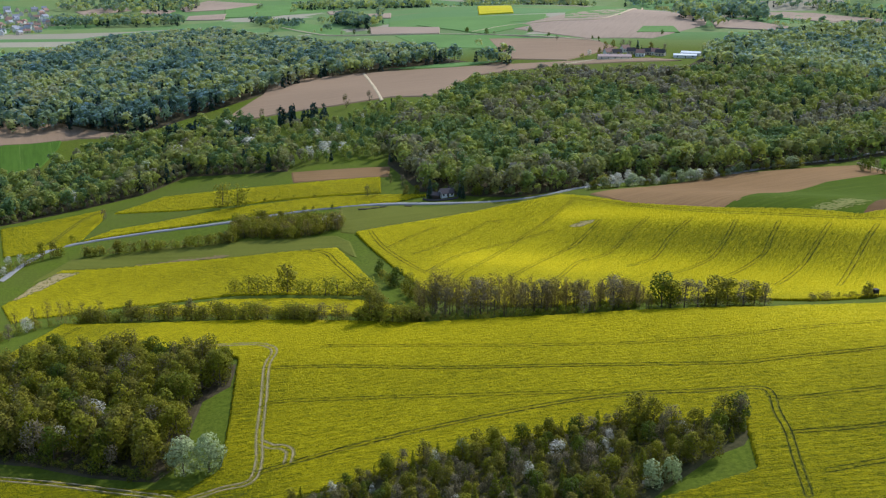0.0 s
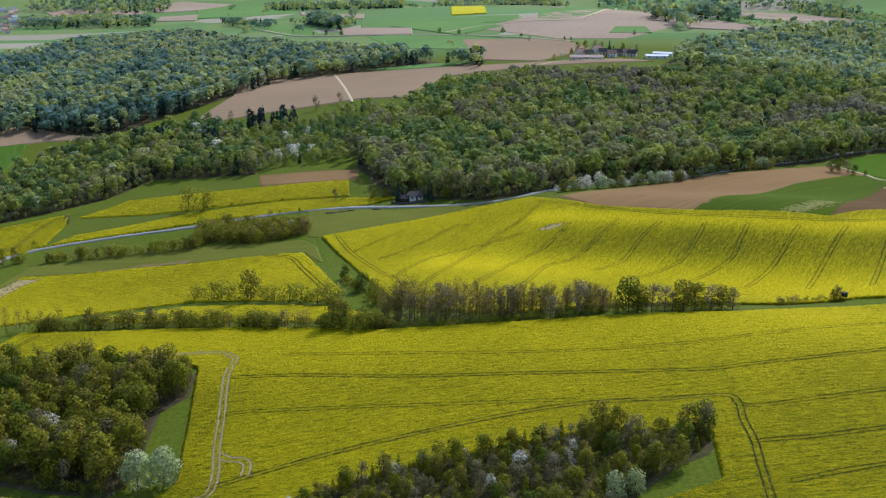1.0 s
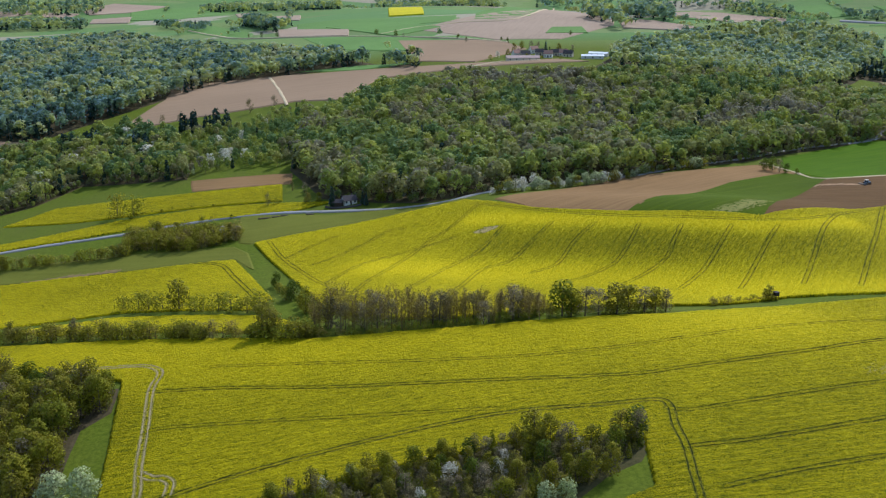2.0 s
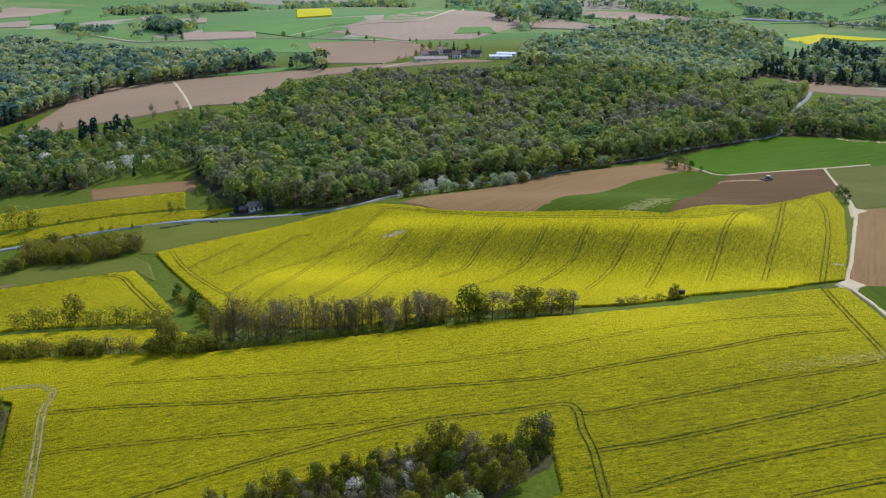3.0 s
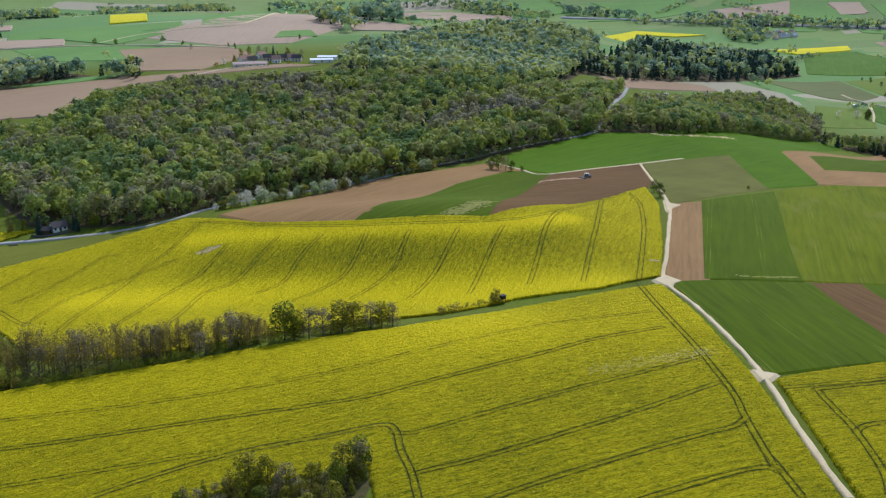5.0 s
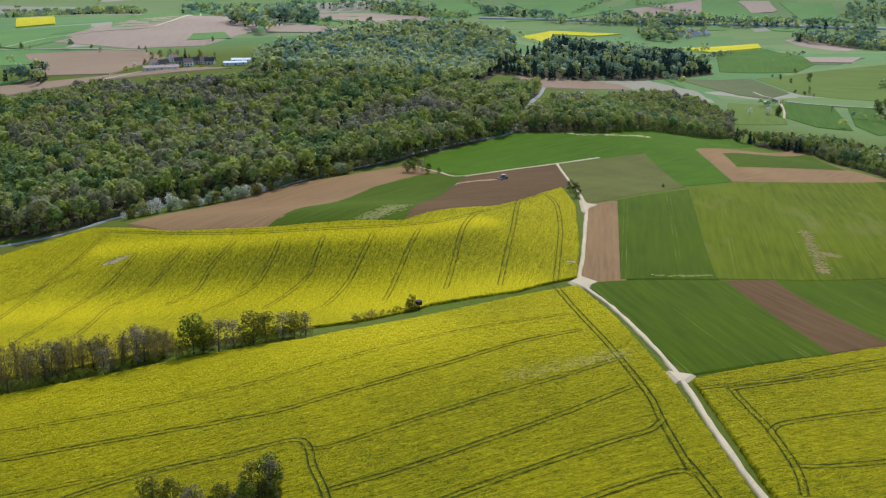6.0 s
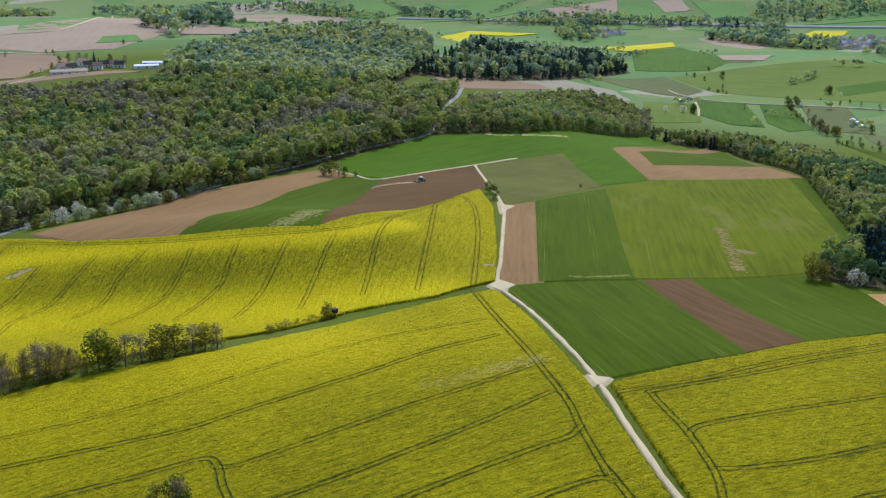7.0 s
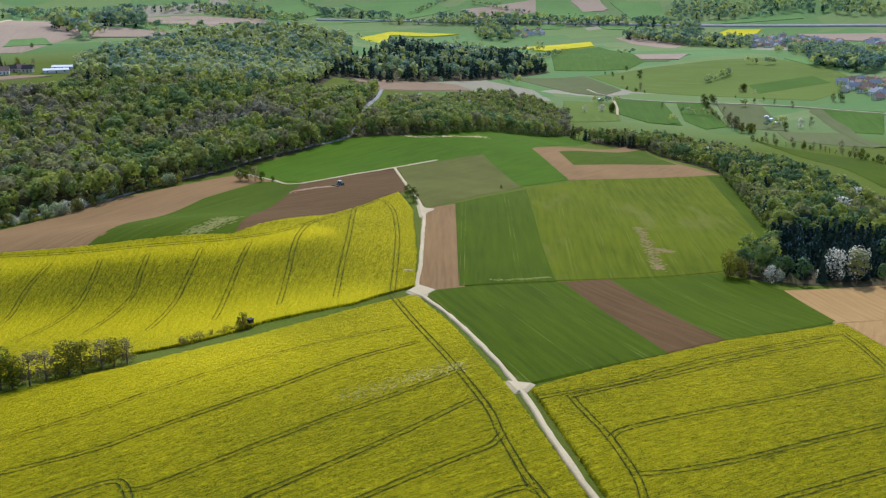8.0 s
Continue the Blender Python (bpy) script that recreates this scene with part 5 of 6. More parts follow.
field("forest_floor", TREES_SOUTH, SCRUB, "brown brushwood floor of the young copse", "forest floor", 0.26, 8)
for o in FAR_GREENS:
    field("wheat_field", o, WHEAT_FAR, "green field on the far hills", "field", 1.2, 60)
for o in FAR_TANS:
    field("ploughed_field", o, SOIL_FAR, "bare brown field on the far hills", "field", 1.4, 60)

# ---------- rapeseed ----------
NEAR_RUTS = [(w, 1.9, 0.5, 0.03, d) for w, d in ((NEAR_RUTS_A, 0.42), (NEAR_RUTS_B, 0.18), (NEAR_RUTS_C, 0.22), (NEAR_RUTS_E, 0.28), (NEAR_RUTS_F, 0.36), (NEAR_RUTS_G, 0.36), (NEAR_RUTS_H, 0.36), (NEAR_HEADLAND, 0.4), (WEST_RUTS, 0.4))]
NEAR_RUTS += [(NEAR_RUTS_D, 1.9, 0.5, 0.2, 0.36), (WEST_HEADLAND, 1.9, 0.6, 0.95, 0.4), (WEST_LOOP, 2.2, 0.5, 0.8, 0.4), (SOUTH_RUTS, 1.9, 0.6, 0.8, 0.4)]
# bloom lowered on the near side, raised on the far side
crop_field("rapeseed_field", RAPE_NEAR, "broad yellow rapeseed field in bloom with wheel ruts", 0.56, turn=1, holes=(COPSE_WEST, COPSE_SOUTH), ruts=NEAR_RUTS, fullness=0.13, bloom_tones=((DULL_NEARBY, 55, -0.10), (THIN_WEST, 14, -0.10), (BRIGHT_FAR, 28, 0.24), (LUSH_TRACK, 30, 0.20), (DULL_SOUTH, 16, -0.22), (DULL_CORNER, 26, -0.16)))
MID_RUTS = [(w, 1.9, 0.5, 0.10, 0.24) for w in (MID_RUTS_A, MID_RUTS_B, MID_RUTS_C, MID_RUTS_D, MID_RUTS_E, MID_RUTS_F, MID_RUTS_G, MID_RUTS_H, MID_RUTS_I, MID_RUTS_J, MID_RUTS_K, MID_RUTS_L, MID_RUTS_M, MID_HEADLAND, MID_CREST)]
# crest and hollow brightened, slope dimmed: relief shading painted as bloom
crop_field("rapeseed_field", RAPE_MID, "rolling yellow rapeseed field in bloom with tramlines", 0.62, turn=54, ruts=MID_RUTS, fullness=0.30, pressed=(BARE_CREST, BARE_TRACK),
           bloom_tones=((LIT_CREST, 8, 0.85), (LIT_HOLLOW, 16, 0.65), (SHADED_SLOPE, 22, -0.34), (SHADED_BEHIND, 10, -0.25)))
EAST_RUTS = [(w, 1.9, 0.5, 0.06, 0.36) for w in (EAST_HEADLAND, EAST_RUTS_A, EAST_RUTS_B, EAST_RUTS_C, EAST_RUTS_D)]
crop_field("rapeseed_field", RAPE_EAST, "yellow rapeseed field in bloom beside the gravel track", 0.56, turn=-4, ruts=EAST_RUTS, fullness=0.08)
WEST_FIELD_RUTS = [(WEST_PAIR, 2.1, 0.6, 0.05, 0.4), (FARWEST_RUTS, 2.4, 0.6, 0.3, 0.4)]
for o, full in ((RAPE_WEST, 0.24), (RAPE_WEST_LOW, 0.40), (RAPE_ROAD, 0.18), (RAPE_ROAD_UP, 0.10), (RAPE_FARWEST, -0.05)):
    crop_field("rapeseed_field", o, "small yellow rapeseed field in the valley", 0.9, 0.9, -15, pressed=(BARE_WEST,), ruts=[w for w in WEST_FIELD_RUTS if inside(*w[0][1], o)], fullness=full)



def speckle(line, reach, count, size, mat, label, up, seed):
    """Worn ground as many small ragged spots, thinning out from a line."""
    q = np.random.default_rng(seed)
    w = smooth_line(line, 1.0)
    p = w[q.integers(0, len(w), count)] + q.standard_normal((count, 2)) * reach * 0.5
    s = size * q.uniform(0.4, 1.4, (count, 1))
    a = q.uniform(0, 6.283, (count, 1)) + np.arange(4) * 1.571 + q.uniform(-0.4, 0.4, (count, 4))
    rad = s * q.uniform(0.5, 1.2, (count, 4))
    x, y = p[:, :1] + np.cos(a) * rad * 1.5, p[:, 1:] + np.sin(a) * rad
    v = np.stack([x, y, ground(x, y) + up], -1).reshape(-1, 3)
    me = mesh_of("worn_spots", v, np.arange(len(v)).reshape(-1, 4), [mat])
    row_marks(me, x, y, heading(line))
    return tagged(new("worn_spots", me), label, "bare soil", kind="stuff")


speckle(PALE_HILL, 4.0, 170, 1.1, BARE, "pale bare spots on the green hilltop", 0.5, 1)
speckle(PALE_VERGE, 1.2, 150, 0.45, PALE, "pale dry grass along the field edge", 0.5, 2)
speckle(PALE_WEDGE, 6.0, 340, 0.8, PALE, "thin pale crop in the dark green field", 0.5, 3)
speckle(PALE_BARLEY_A, 3.5, 420, 0.8, BARE_SOIL, "brown bare spots in the barley", 0.48, 4)
speckle(PALE_BARLEY_B, 3.0, 160, 0.8, BARE_SOIL, "brown bare spots in the barley", 0.48, 5)
speckle(BROWN_STREAK, 2.5, 500, 0.9, BARE_SOIL, "brown bare strip between meadow and rapeseed", 0.6, 8)
# the tractor's dust trail, drawn as pale spots lying on the field
speckle(DUSTY, 2.4, 420, 0.6, DUST, "pale dust trail behind the tractor, laid as spots on the soil", 0.46, 6)
speckle(THIN_NEAR, 5.0, 620, 0.22, LODGED, "pale lodged streak in the rapeseed", 1.36, 7)
for k, o in enumerate((LINE_A, LINE_B, LINE_D, LINE_E)):
    speckle(o, 0.3, 130, 0.2, PALE, "faint pale wheel track through the green crop", 0.46, 10 + k)

# ---------- roads ----------
ribbon("road", ROAD, 3.2, ASPHALT, "narrow grey country road along the forest edge", "road", 0.66)
ribbon("track", TRACK, 1.7, GRAVEL, "pale gravel farm track between the fields", "track", 0.66)
for o in (JUNCTION_A, JUNCTION_B, JUNCTION_C):
    field("track_junction", o, GRAVEL, "pale gravel widening where farm tracks meet", "track", 0.56, 3, spread=0.0)
ribbon("track", TRACK_NORTH, 2.0, GRAVEL, "pale gravel farm track beside the harrowed field", "track", 0.66)
ribbon("track", TRACK_EAST, 1.9, GRAVEL, "pale gravel farm track along the hilltop", "track", 0.66)

ribbon("road", FAR_ROAD, 16.0, ASPHALT, "distant grey main road through the valley", "road", 3.0, 60)
for o in (FAR_LANE_A, FAR_LANE_B, VALLEY_LANE, FARM_LANE):
    ribbon("track", o, 3.2, GRAVEL, "pale farm lane across the distant fields", "track", 1.6, 25)
ribbon("track", GREY_LANE, 14.0, FALLOW_FAR, "grey-green grass lane down the valley slope", "track", 1.0, 12)
for o in (FIELD_LANE, VALLEY_LANE_TWO):
    ribbon("track", o, 2.8, GRAVEL, "pale gravel lane climbing the far slope", "track", 1.1, 12)

# ---------- woods ----------
r = np.random.default_rng(11)
NEARER = [forest_crown(r, 118, 0.072, 0, "round", 0.29, 0.16) for _ in range(10)] + [forest_crown(r, 120, 0.062, 1, "cone", 0.18, 0.06) for _ in range(3)] + [forest_crown(r, 130, 0.065, 2, "round", 0.34, 0.1) for _ in range(2)]
FARTHER = [forest_crown(r, 60, 0.105, 0, "round", 0.30, 0.2) for _ in range(10)] + [forest_crown(r, 60, 0.085, 1, "cone", 0.20, 0.06) for _ in range(3)] + [forest_crown(r, 60, 0.1, 2, "round", 0.34) for _ in range(2)]
FARTHEST = [forest_crown(r, 24, 0.18, 0, "round", 0.38, stem=False) for _ in range(10)] + [forest_crown(r, 26, 0.12, 1, "cone", 0.24, 0.1, stem=False) for _ in range(3)] + [forest_crown(r, 26, 0.15, 2, "round", 0.36, stem=False) for _ in range(2)]


def sites(poly, gap, low, high, conifer=0.04, white=0.0, tints=(0.05, 0.75), seed=1):
    q = np.random.default_rng(seed)
    out = []
    for x, y in scatter(poly, gap, q):
        n = noise.noise(Vector((x * 0.012, y * 0.012, seed))) + 0.6 * noise.noise(Vector((x * 0.035, y * 0.035, seed + 7)))
        k = int(q.integers(0, 10))
        if q.uniform() < conifer * (1 + 3 * max(0, n)):
            k = 10 + int(q.integers(0, 3))
        elif q.uniform() < white:
            k = 13 + int(q.integers(0, 2))
        c = tints[0] + (tints[1] - tints[0]) * min(1, max(0, q.uniform(0.0, 0.8) + 0.7 * n))
        out.append((float(x), float(y), q.uniform(low, high), k, c))
    return out


def fringe(poly, gap, low, high, tints, seed):
    """Low growth along the edge of a wood."""
    q = np.random.default_rng(seed)
    return [(float(x + q.uniform(-1.5, 1.5)), float(y + q.uniform(-1.5, 1.5)), q.uniform(low, high), int(q.integers(0, 10)), q.uniform(*tints)) for x, y in straight_edge(poly, gap)]


for o, k in ((WOOD_MAIN[:12], 101), (WOOD_NORTH[:4], 102), (WOOD_EAST[1:7], 103), (WOOD_VALLEY[:7], 104)):
    wood("undergrowth", fringe(list(o) + list(o[::-1]), 5.0, 3.0, 7.5, (0.1, 0.7), k), NEARER, "green undergrowth along the forest edge")
wood("forest", sites(WOOD_MAIN, 7.6, 11, 19, 0.03, 0.0, (0.10, 0.76), 1), NEARER, "dense mixed forest in fresh spring leaf along the road")
wood("forest", sites(WOOD_BACK, 11, 13, 19, 0.06, 0, (0.2, 0.6), 2), FARTHER, "forested hill behind the road in spring leaf", LEAF_HAZED)
wood("forest", sites(WOOD_DARK, 12, 13, 19, 0.6, 0, (0.1, 0.5), 3), FARTHER, "dark conifer wood on a low hill", LEAF_HAZED)
wood("forest", sites(WOOD_NORTH, 7.4, 10, 16, 0.06, 0.01, (0.1, 0.72), 4), NEARER, "mixed wood behind the green hilltop field")
wood("forest", [p for p in sites(WOOD_EAST, 7.4, 10, 17, 0.16, 0.005, (0.05, 0.70), 5) if not inside(p[0], p[1], WOOD_FIRS)], NEARER, "band of spring woodland beside the barley field")
wood("forest", sites(WOOD_FIRS, 6.5, 11, 16, 0.9, 0, (0.1, 0.4), 15), NEARER, "dark stand of conifers at the wood's edge")
wood("forest", sites(WOOD_WEST, 10.2, 13, 19, 0.12, 0, (0.05, 0.72), 6), FARTHER, "wide mixed forest across the valley", LEAF_HAZED)
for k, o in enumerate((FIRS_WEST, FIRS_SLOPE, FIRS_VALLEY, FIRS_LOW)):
    wood("conifer_stand", sites(o, 8.5, 13, 20, 0.97, 0, (0.05, 0.4), 60 + k), FARTHER, "dark stand of conifers among the broadleaved wood", LEAF_HAZED)
wood("forest", sites(WOOD_VALLEY, 7.8, 9, 17, 0.06, 0.008, (0.12, 0.74), 7), NEARER, "valley woodland with mixed spring trees")
wood("scrub", sites(WOOD_SCRUB, 7.6, 4, 12, 0.10, 0.05, (0.1, 0.85), 8), NEARER, "orchard scrub with scattered blossoming trees")
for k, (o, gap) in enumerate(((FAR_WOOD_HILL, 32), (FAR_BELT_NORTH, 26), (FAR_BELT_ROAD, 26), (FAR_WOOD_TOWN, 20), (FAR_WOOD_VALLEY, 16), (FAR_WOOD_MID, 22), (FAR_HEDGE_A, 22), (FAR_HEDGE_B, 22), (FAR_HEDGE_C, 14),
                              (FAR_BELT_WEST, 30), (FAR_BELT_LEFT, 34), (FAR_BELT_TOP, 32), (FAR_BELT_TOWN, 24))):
    wood("distant_wood", sites(o, gap * 0.68, 13, 21, 0.15, 0, (0.05, 0.5), 20 + k), FARTHEST, "distant belt of trees between the fields", LEAF_HAZED)

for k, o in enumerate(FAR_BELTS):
    wood("distant_wood", sites(o, 15, 9, 16, 0.1, 0, (0.05, 0.5), 80 + k), FARTHEST, "distant belt of trees between the fields", LEAF_HAZED)

# loose hedges and lone trees strewn over the distant farmland, and among the houses
q = np.random.default_rng(91)
strewn = []
for k in range(150):
    a, d = radians(q.uniform(40, 128)), q.uniform(1250, 4200)
    hx, hy, way = math.cos(a) * d, math.sin(a) * d, radians(q.choice([12, 102]) + q.uniform(-25, 25))
    n = int(q.choice([1, 2, 5, 12, 26]))
    for i in range(n):
        strewn.append((hx + math.cos(way) * i * 8 + q.uniform(-4, 4), hy + math.sin(way) * i * 8 + q.uniform(-4, 4), q.uniform(5, 13), int(q.integers(0, 10)), q.uniform(0, 0.5)))
for poly, gap in ((TOWN_WEST, 70), (TOWN_NORTH, 34), (TOWN_EAST, 26), (TOWN_FAR, 30), (TOWN_EDGE, 40)):
    for x, y in scatter(poly, gap, q):
        strewn.append((float(x), float(y), q.uniform(5, 10), int(q.integers(0, 10)), q.uniform(0, 0.5)))
wood("distant_hedges", strewn, FARTHEST, "loose hedges and lone trees between distant fields", LEAF_HAZED)


# ---------- single trees ----------
def tube(a, b, ra, rb, sides=5):
    a, b = np.array(a, float), np.array(b, float)
    d = (b - a) / (np.linalg.norm(b - a) + 1e-9)
    u = np.cross(d, (0.3, 0.9, 0.2))
    u /= np.linalg.norm(u)
    w = np.cross(d, u)
    t = np.arange(sides) * 2 * math.pi / sides
    ring = np.cos(t)[:, None] * u + np.sin(t)[:, None] * w
    i = np.arange(sides)
    return np.concatenate([a + ring * ra, b + ring * rb]), np.stack([i, (i + 1) % sides, sides + (i + 1) % sides, sides + i], 1)


def joined(pieces):
    v, f, n = [], [], 0
    for pv, pf in pieces:
        v.append(pv)
        f.append(pf + n)
        n += len(pv)
    return np.concatenate(v), np.concatenate(f)


def tree_shape(r, limbs, bottom, width, thick=0.016, twigs=0):
    """Trunk, limbs and twigs of a tree one metre high."""
    lean = r.uniform(-0.03, 0.03, 2)
    top = np.array([lean[0], lean[1], 0.82])
    mid = np.array([lean[0] * 0.3 + r.uniform(-0.01, 0.01), lean[1] * 0.3, 0.42])
    parts = [tube((0, 0, -0.03), mid, thick * 1.2, thick * 0.8, 6), tube(mid, top, thick * 0.8, thick * 0.2)]
    ends = []
    for k in range(limbs):
        h = bottom + (0.78 - bottom) * (k + r.uniform(0, 1)) / limbs
        base = mid * (h / 0.42) if h < 0.42 else mid + (top - mid) * ((h - 0.42) / 0.4)
        a = r.uniform(0, 6.283)
        reach = width * r.uniform(0.6, 1.0) * (1.1 - 0.5 * h)
        end = base + np.array([math.cos(a) * reach, math.sin(a) * reach, r.uniform(0.10, 0.24)])
        parts.append(tube(base, end, thick * 0.45, thick * 0.12, 3))
        ends.append((base, end))
    for k in range(twigs):
        base, end = ends[int(r.integers(0, len(ends)))]
        s = base + (end - base) * r.uniform(0.35, 0.95)
        parts.append(tube(s, s + np.array([r.uniform(-0.1, 0.1), r.uniform(-0.1, 0.1), r.uniform(0.03, 0.14)]), thick * 0.16, thick * 0.05, 3))
    return parts


PROTOTYPES = {}


def prototype(kind, name, label, category, n, size, shape, bottom, width, fill, mat, tint, limbs, twigs=0, thick=0.016):
    for k in range(3):
        r = np.random.default_rng(len(kind) * 31 + k * 7 + n)
        root = new(name)
        v, f = joined(tree_shape(r, limbs, bottom, width, thick, twigs))
        trunk = new("trunk", mesh_of("trunk", v, f, [BARK_PALE if kind == "bare" else BARK], smooth=True))
        q, out = crown_cards(r, n, size, shape, bottom, width, fill)
        q = q[:, [0, 1, 3]]
        me = mesh_of("crown", q.reshape(-1, 3), np.arange(len(q) * 3).reshape(-1, 3), [mat], smooth=True, normals=np.repeat(out, 3, 0))
        at = me.attributes.new("tint", "FLOAT", "POINT")
        at.data.foreach_set("value", np.full(len(q) * 3, tint + 0.05 * (k - 1), np.float32))
        crown = new("crown", me)
        trunk.parent = crown.parent = root
        tagged(root, label, category)
        PROTOTYPES.setdefault(kind, []).append([root, False])


prototype("round", "tree", "leafy tree in fresh yellow-green spring leaf", "tree", 900, 0.038, "round", 0.05, 0.34, 0.8, LEAF_NEAR, 0.36, 7)
prototype("olive", "tree", "olive green tree coming into leaf", "tree", 760, 0.037, "round", 0.03, 0.31, 0.72, LEAF_NEAR, 0.50, 9, 20)
prototype("grey", "bare_tree", "grey-brown tree with sparse young leaves", "tree", 500, 0.030, "round", 0.05, 0.29, 0.5, LEAF_NEAR, 0.80, 12, 30)
prototype("bare", "bare_tree", "slender brownish tree with bare branches", "tree", 230, 0.022, "round", 0.16, 0.22, 0.2, LEAF_HEDGE, 0.66, 18, 60, 0.011)
prototype("dark", "bushy_tree", "dark green bushy tree", "tree", 760, 0.040, "round", 0.04, 0.36, 0.75, LEAF_NEAR, 0.12, 6)
prototype("pale", "blossom_tree", "pale green tree covered in white blossom", "tree", 1100, 0.040, "round", 0.0, 0.38, 0.7, BLOSSOM, 0.76, 7)
prototype("white", "blossom_tree", "small tree in full white blossom", "tree", 560, 0.036, "round", 0.06, 0.38, 0.6, BLOSSOM, 0.25, 7)
prototype("fir", "conifer", "dark green conifer with dense needles", "conifer", 560, 0.042, "cone", 0.04, 0.19, 0.5, NEEDLE, 0.4, 0)
prototype("larch", "conifer", "young light green larch", "conifer", 480, 0.036, "cone", 0.04, 0.24, 0.5, LEAF_NEAR, 0.30, 0)
prototype("bush", "shrub", "low green hedge shrub", "shrub", 360, 0.055, "round", 0.0, 0.48, 0.7, LEAF_HEDGE, 0.40, 6)
prototype("twiggy", "shrub", "brownish hedge shrub with few leaves", "shrub", 220, 0.042, "round", 0.0, 0.46, 0.4, LEAF_HEDGE, 0.66, 9, 20)


def plant(kind, x, y, h, q, group="", wide=1.0):
    entry = PROTOTYPES[kind][int(q.integers(0, 3))]
    s = h * wide * q.uniform(0.9, 1.15)
    m = Matrix.LocRotScale((x, y, float(ground(x, y)) - 0.05), Euler((0, 0, q.uniform(0, 6.283))), (s, s, h))
    if entry[1]:
        k = entry[0].scale
        ob = copy_thing(entry[0], m @ Matrix.Diagonal((1 / k[0], 1 / k[1], 1 / k[2], 1)))
    else:
        ob, entry[1] = entry[0], True
        ob.matrix_basis = m
    if group:
        ob["group"] = group
    return ob


BRUSH = [forest_crown(r, 130, 0.055, 0, "round", 0.42, 0.0, 0.75, stem=False) for r in map(np.random.default_rng, range(200, 210))]


def thicket(name, spots, low, high, tints, label, leaf, seed):
    """Low growth that nobody could count, as one mass."""
    q = np.random.default_rng(seed)
    ob = wood(name, [(float(x), float(y), q.uniform(low, high), int(q.integers(0, 10)), q.uniform(*tints)) for x, y in spots], BRUSH, label, leaf)
    ob["category"] = "thicket"


def along(line, gap, side, seed):
    w = smooth_line(line, gap)
    return w + np.random.default_rng(seed).uniform(-side, side, w.shape)


def hedge(line, gap, low, high, kinds, group, seed, wide=1.0, side=1.0):
    q = np.random.default_rng(seed)
    for x, y in smooth_line(line, gap):
        k = kinds[int(q.integers(0, len(kinds)))]
        plant(k, x + q.uniform(-side, side), y + q.uniform(-side, side), q.uniform(low, high), q, group, wide)


q = np.random.default_rng(3)
for rows, group in ((POPLARS, "trees of the bare row"), (ROW_END, "trees of the field hedge"), (MARSH_BUSHES, "trees of the field hedge"), (HEDGE_TREES, "trees of the field hedge"), (FIELD_HEDGE, "shrubs between the fields"),
                    (ROAD_TREES, "trees along the road"), (GARDEN_TREES, "trees round the house"), (TRACK_BUSHES, "shrubs along the track"), (COPSE_GIANTS, "trees of the copse"), (YOUNG_GIANTS, "trees of the young copse"),
                    (EAST_BLOSSOM, "trees at the wood's edge"), (FAR_TREES, "lone distant trees"), (VALLEY_TREES, "trees in the valley"), (VALLEY_TREES_TWO, "trees in the valley"), (FARM_TREES, "trees of the farm hamlet")):
    fuller = 1.15 if rows in (ROW_END, FIELD_HEDGE) else 1.0
    for x, y, h, kind in rows:
        plant(kind, x, y, h * fuller, q, group, 1.25 if fuller > 1 else 1.0)
for x, y, h, kind in POPLARS:
    for k in range(5):
        plant("bare" if q.uniform() < 0.8 else "grey", x + q.uniform(-2.5, 2.5), y + q.uniform(-12, 3) * min(1.0, 0.35 + h / 22), h * q.uniform(0.7, 1.12), q, "trees of the bare row")
thicket("undergrowth", np.concatenate([along(HEDGE_POPLAR, 1.8, 1.2, 41), along(HEDGE_FRONT, 1.1, 1.8, 40)]), 1.8, 4.4, (0.1, 0.75), "green undergrowth below the row of bare trees", LEAF_HEDGE, 40)
thicket("hedge", along(HEDGE_SMALL, 1.1, 0.9, 42), 1.8, 4.2, (0.3, 0.8), "low brownish hedge between two rapeseed fields", LEAF_HEDGE, 42)
hedge(HEDGE_LOW, 2.3, 5.0, 9.0, ("bush", "bush", "twiggy", "bush", "twiggy", "olive"), "shrubs of the long hedge", 43, 1.35, 2.2)
thicket("undergrowth", along(UNDER_WEST, 1.6, 1.5, 52), 2.0, 5.0, (0.0, 0.6), "dark undergrowth at the foot of the copse", LEAF_NEAR, 52)
thicket("undergrowth", scatter(TREES_SOUTH, 2.4, np.random.default_rng(53)), 1.2, 3.6, (0.15, 0.95), "brownish brushwood between the young trees", LEAF_NEAR, 53)
hedge(HEDGE_LEFT, 3.0, 3.0, 6.0, ("twiggy", "bush"), "shrubs of the long hedge", 44)
hedge(HEDGE_ROAD, 2.6, 4.5, 8.0, ("bush", "bush", "olive", "twiggy"), "shrubs along the road", 45, 1.2)
hedge(HEDGE_ROAD_LEFT, 3.6, 4.0, 6.5, ("bush", "twiggy", "white"), "shrubs along the road", 46)
hedge(HEDGE_BLOSSOM, 3.0, 4.0, 8.5, ("white", "pale", "pale", "bush", "pale", "olive"), "blossoming shrubs at the forest edge", 47, 1.3, 2.0)
hedge(HEDGE_MARSH, 3.5, 3.0, 6.0, ("dark", "bush"), "trees of the field hedge", 48)
hedge(HEDGE_VALLEY, 12.0, 4.0, 9.0, ("dark", "grey"), "trees in the valley", 49)
hedge(HEDGE_LANE, 9.0, 5.0, 10.0, ("dark", "grey", "olive"), "trees in the valley", 50)
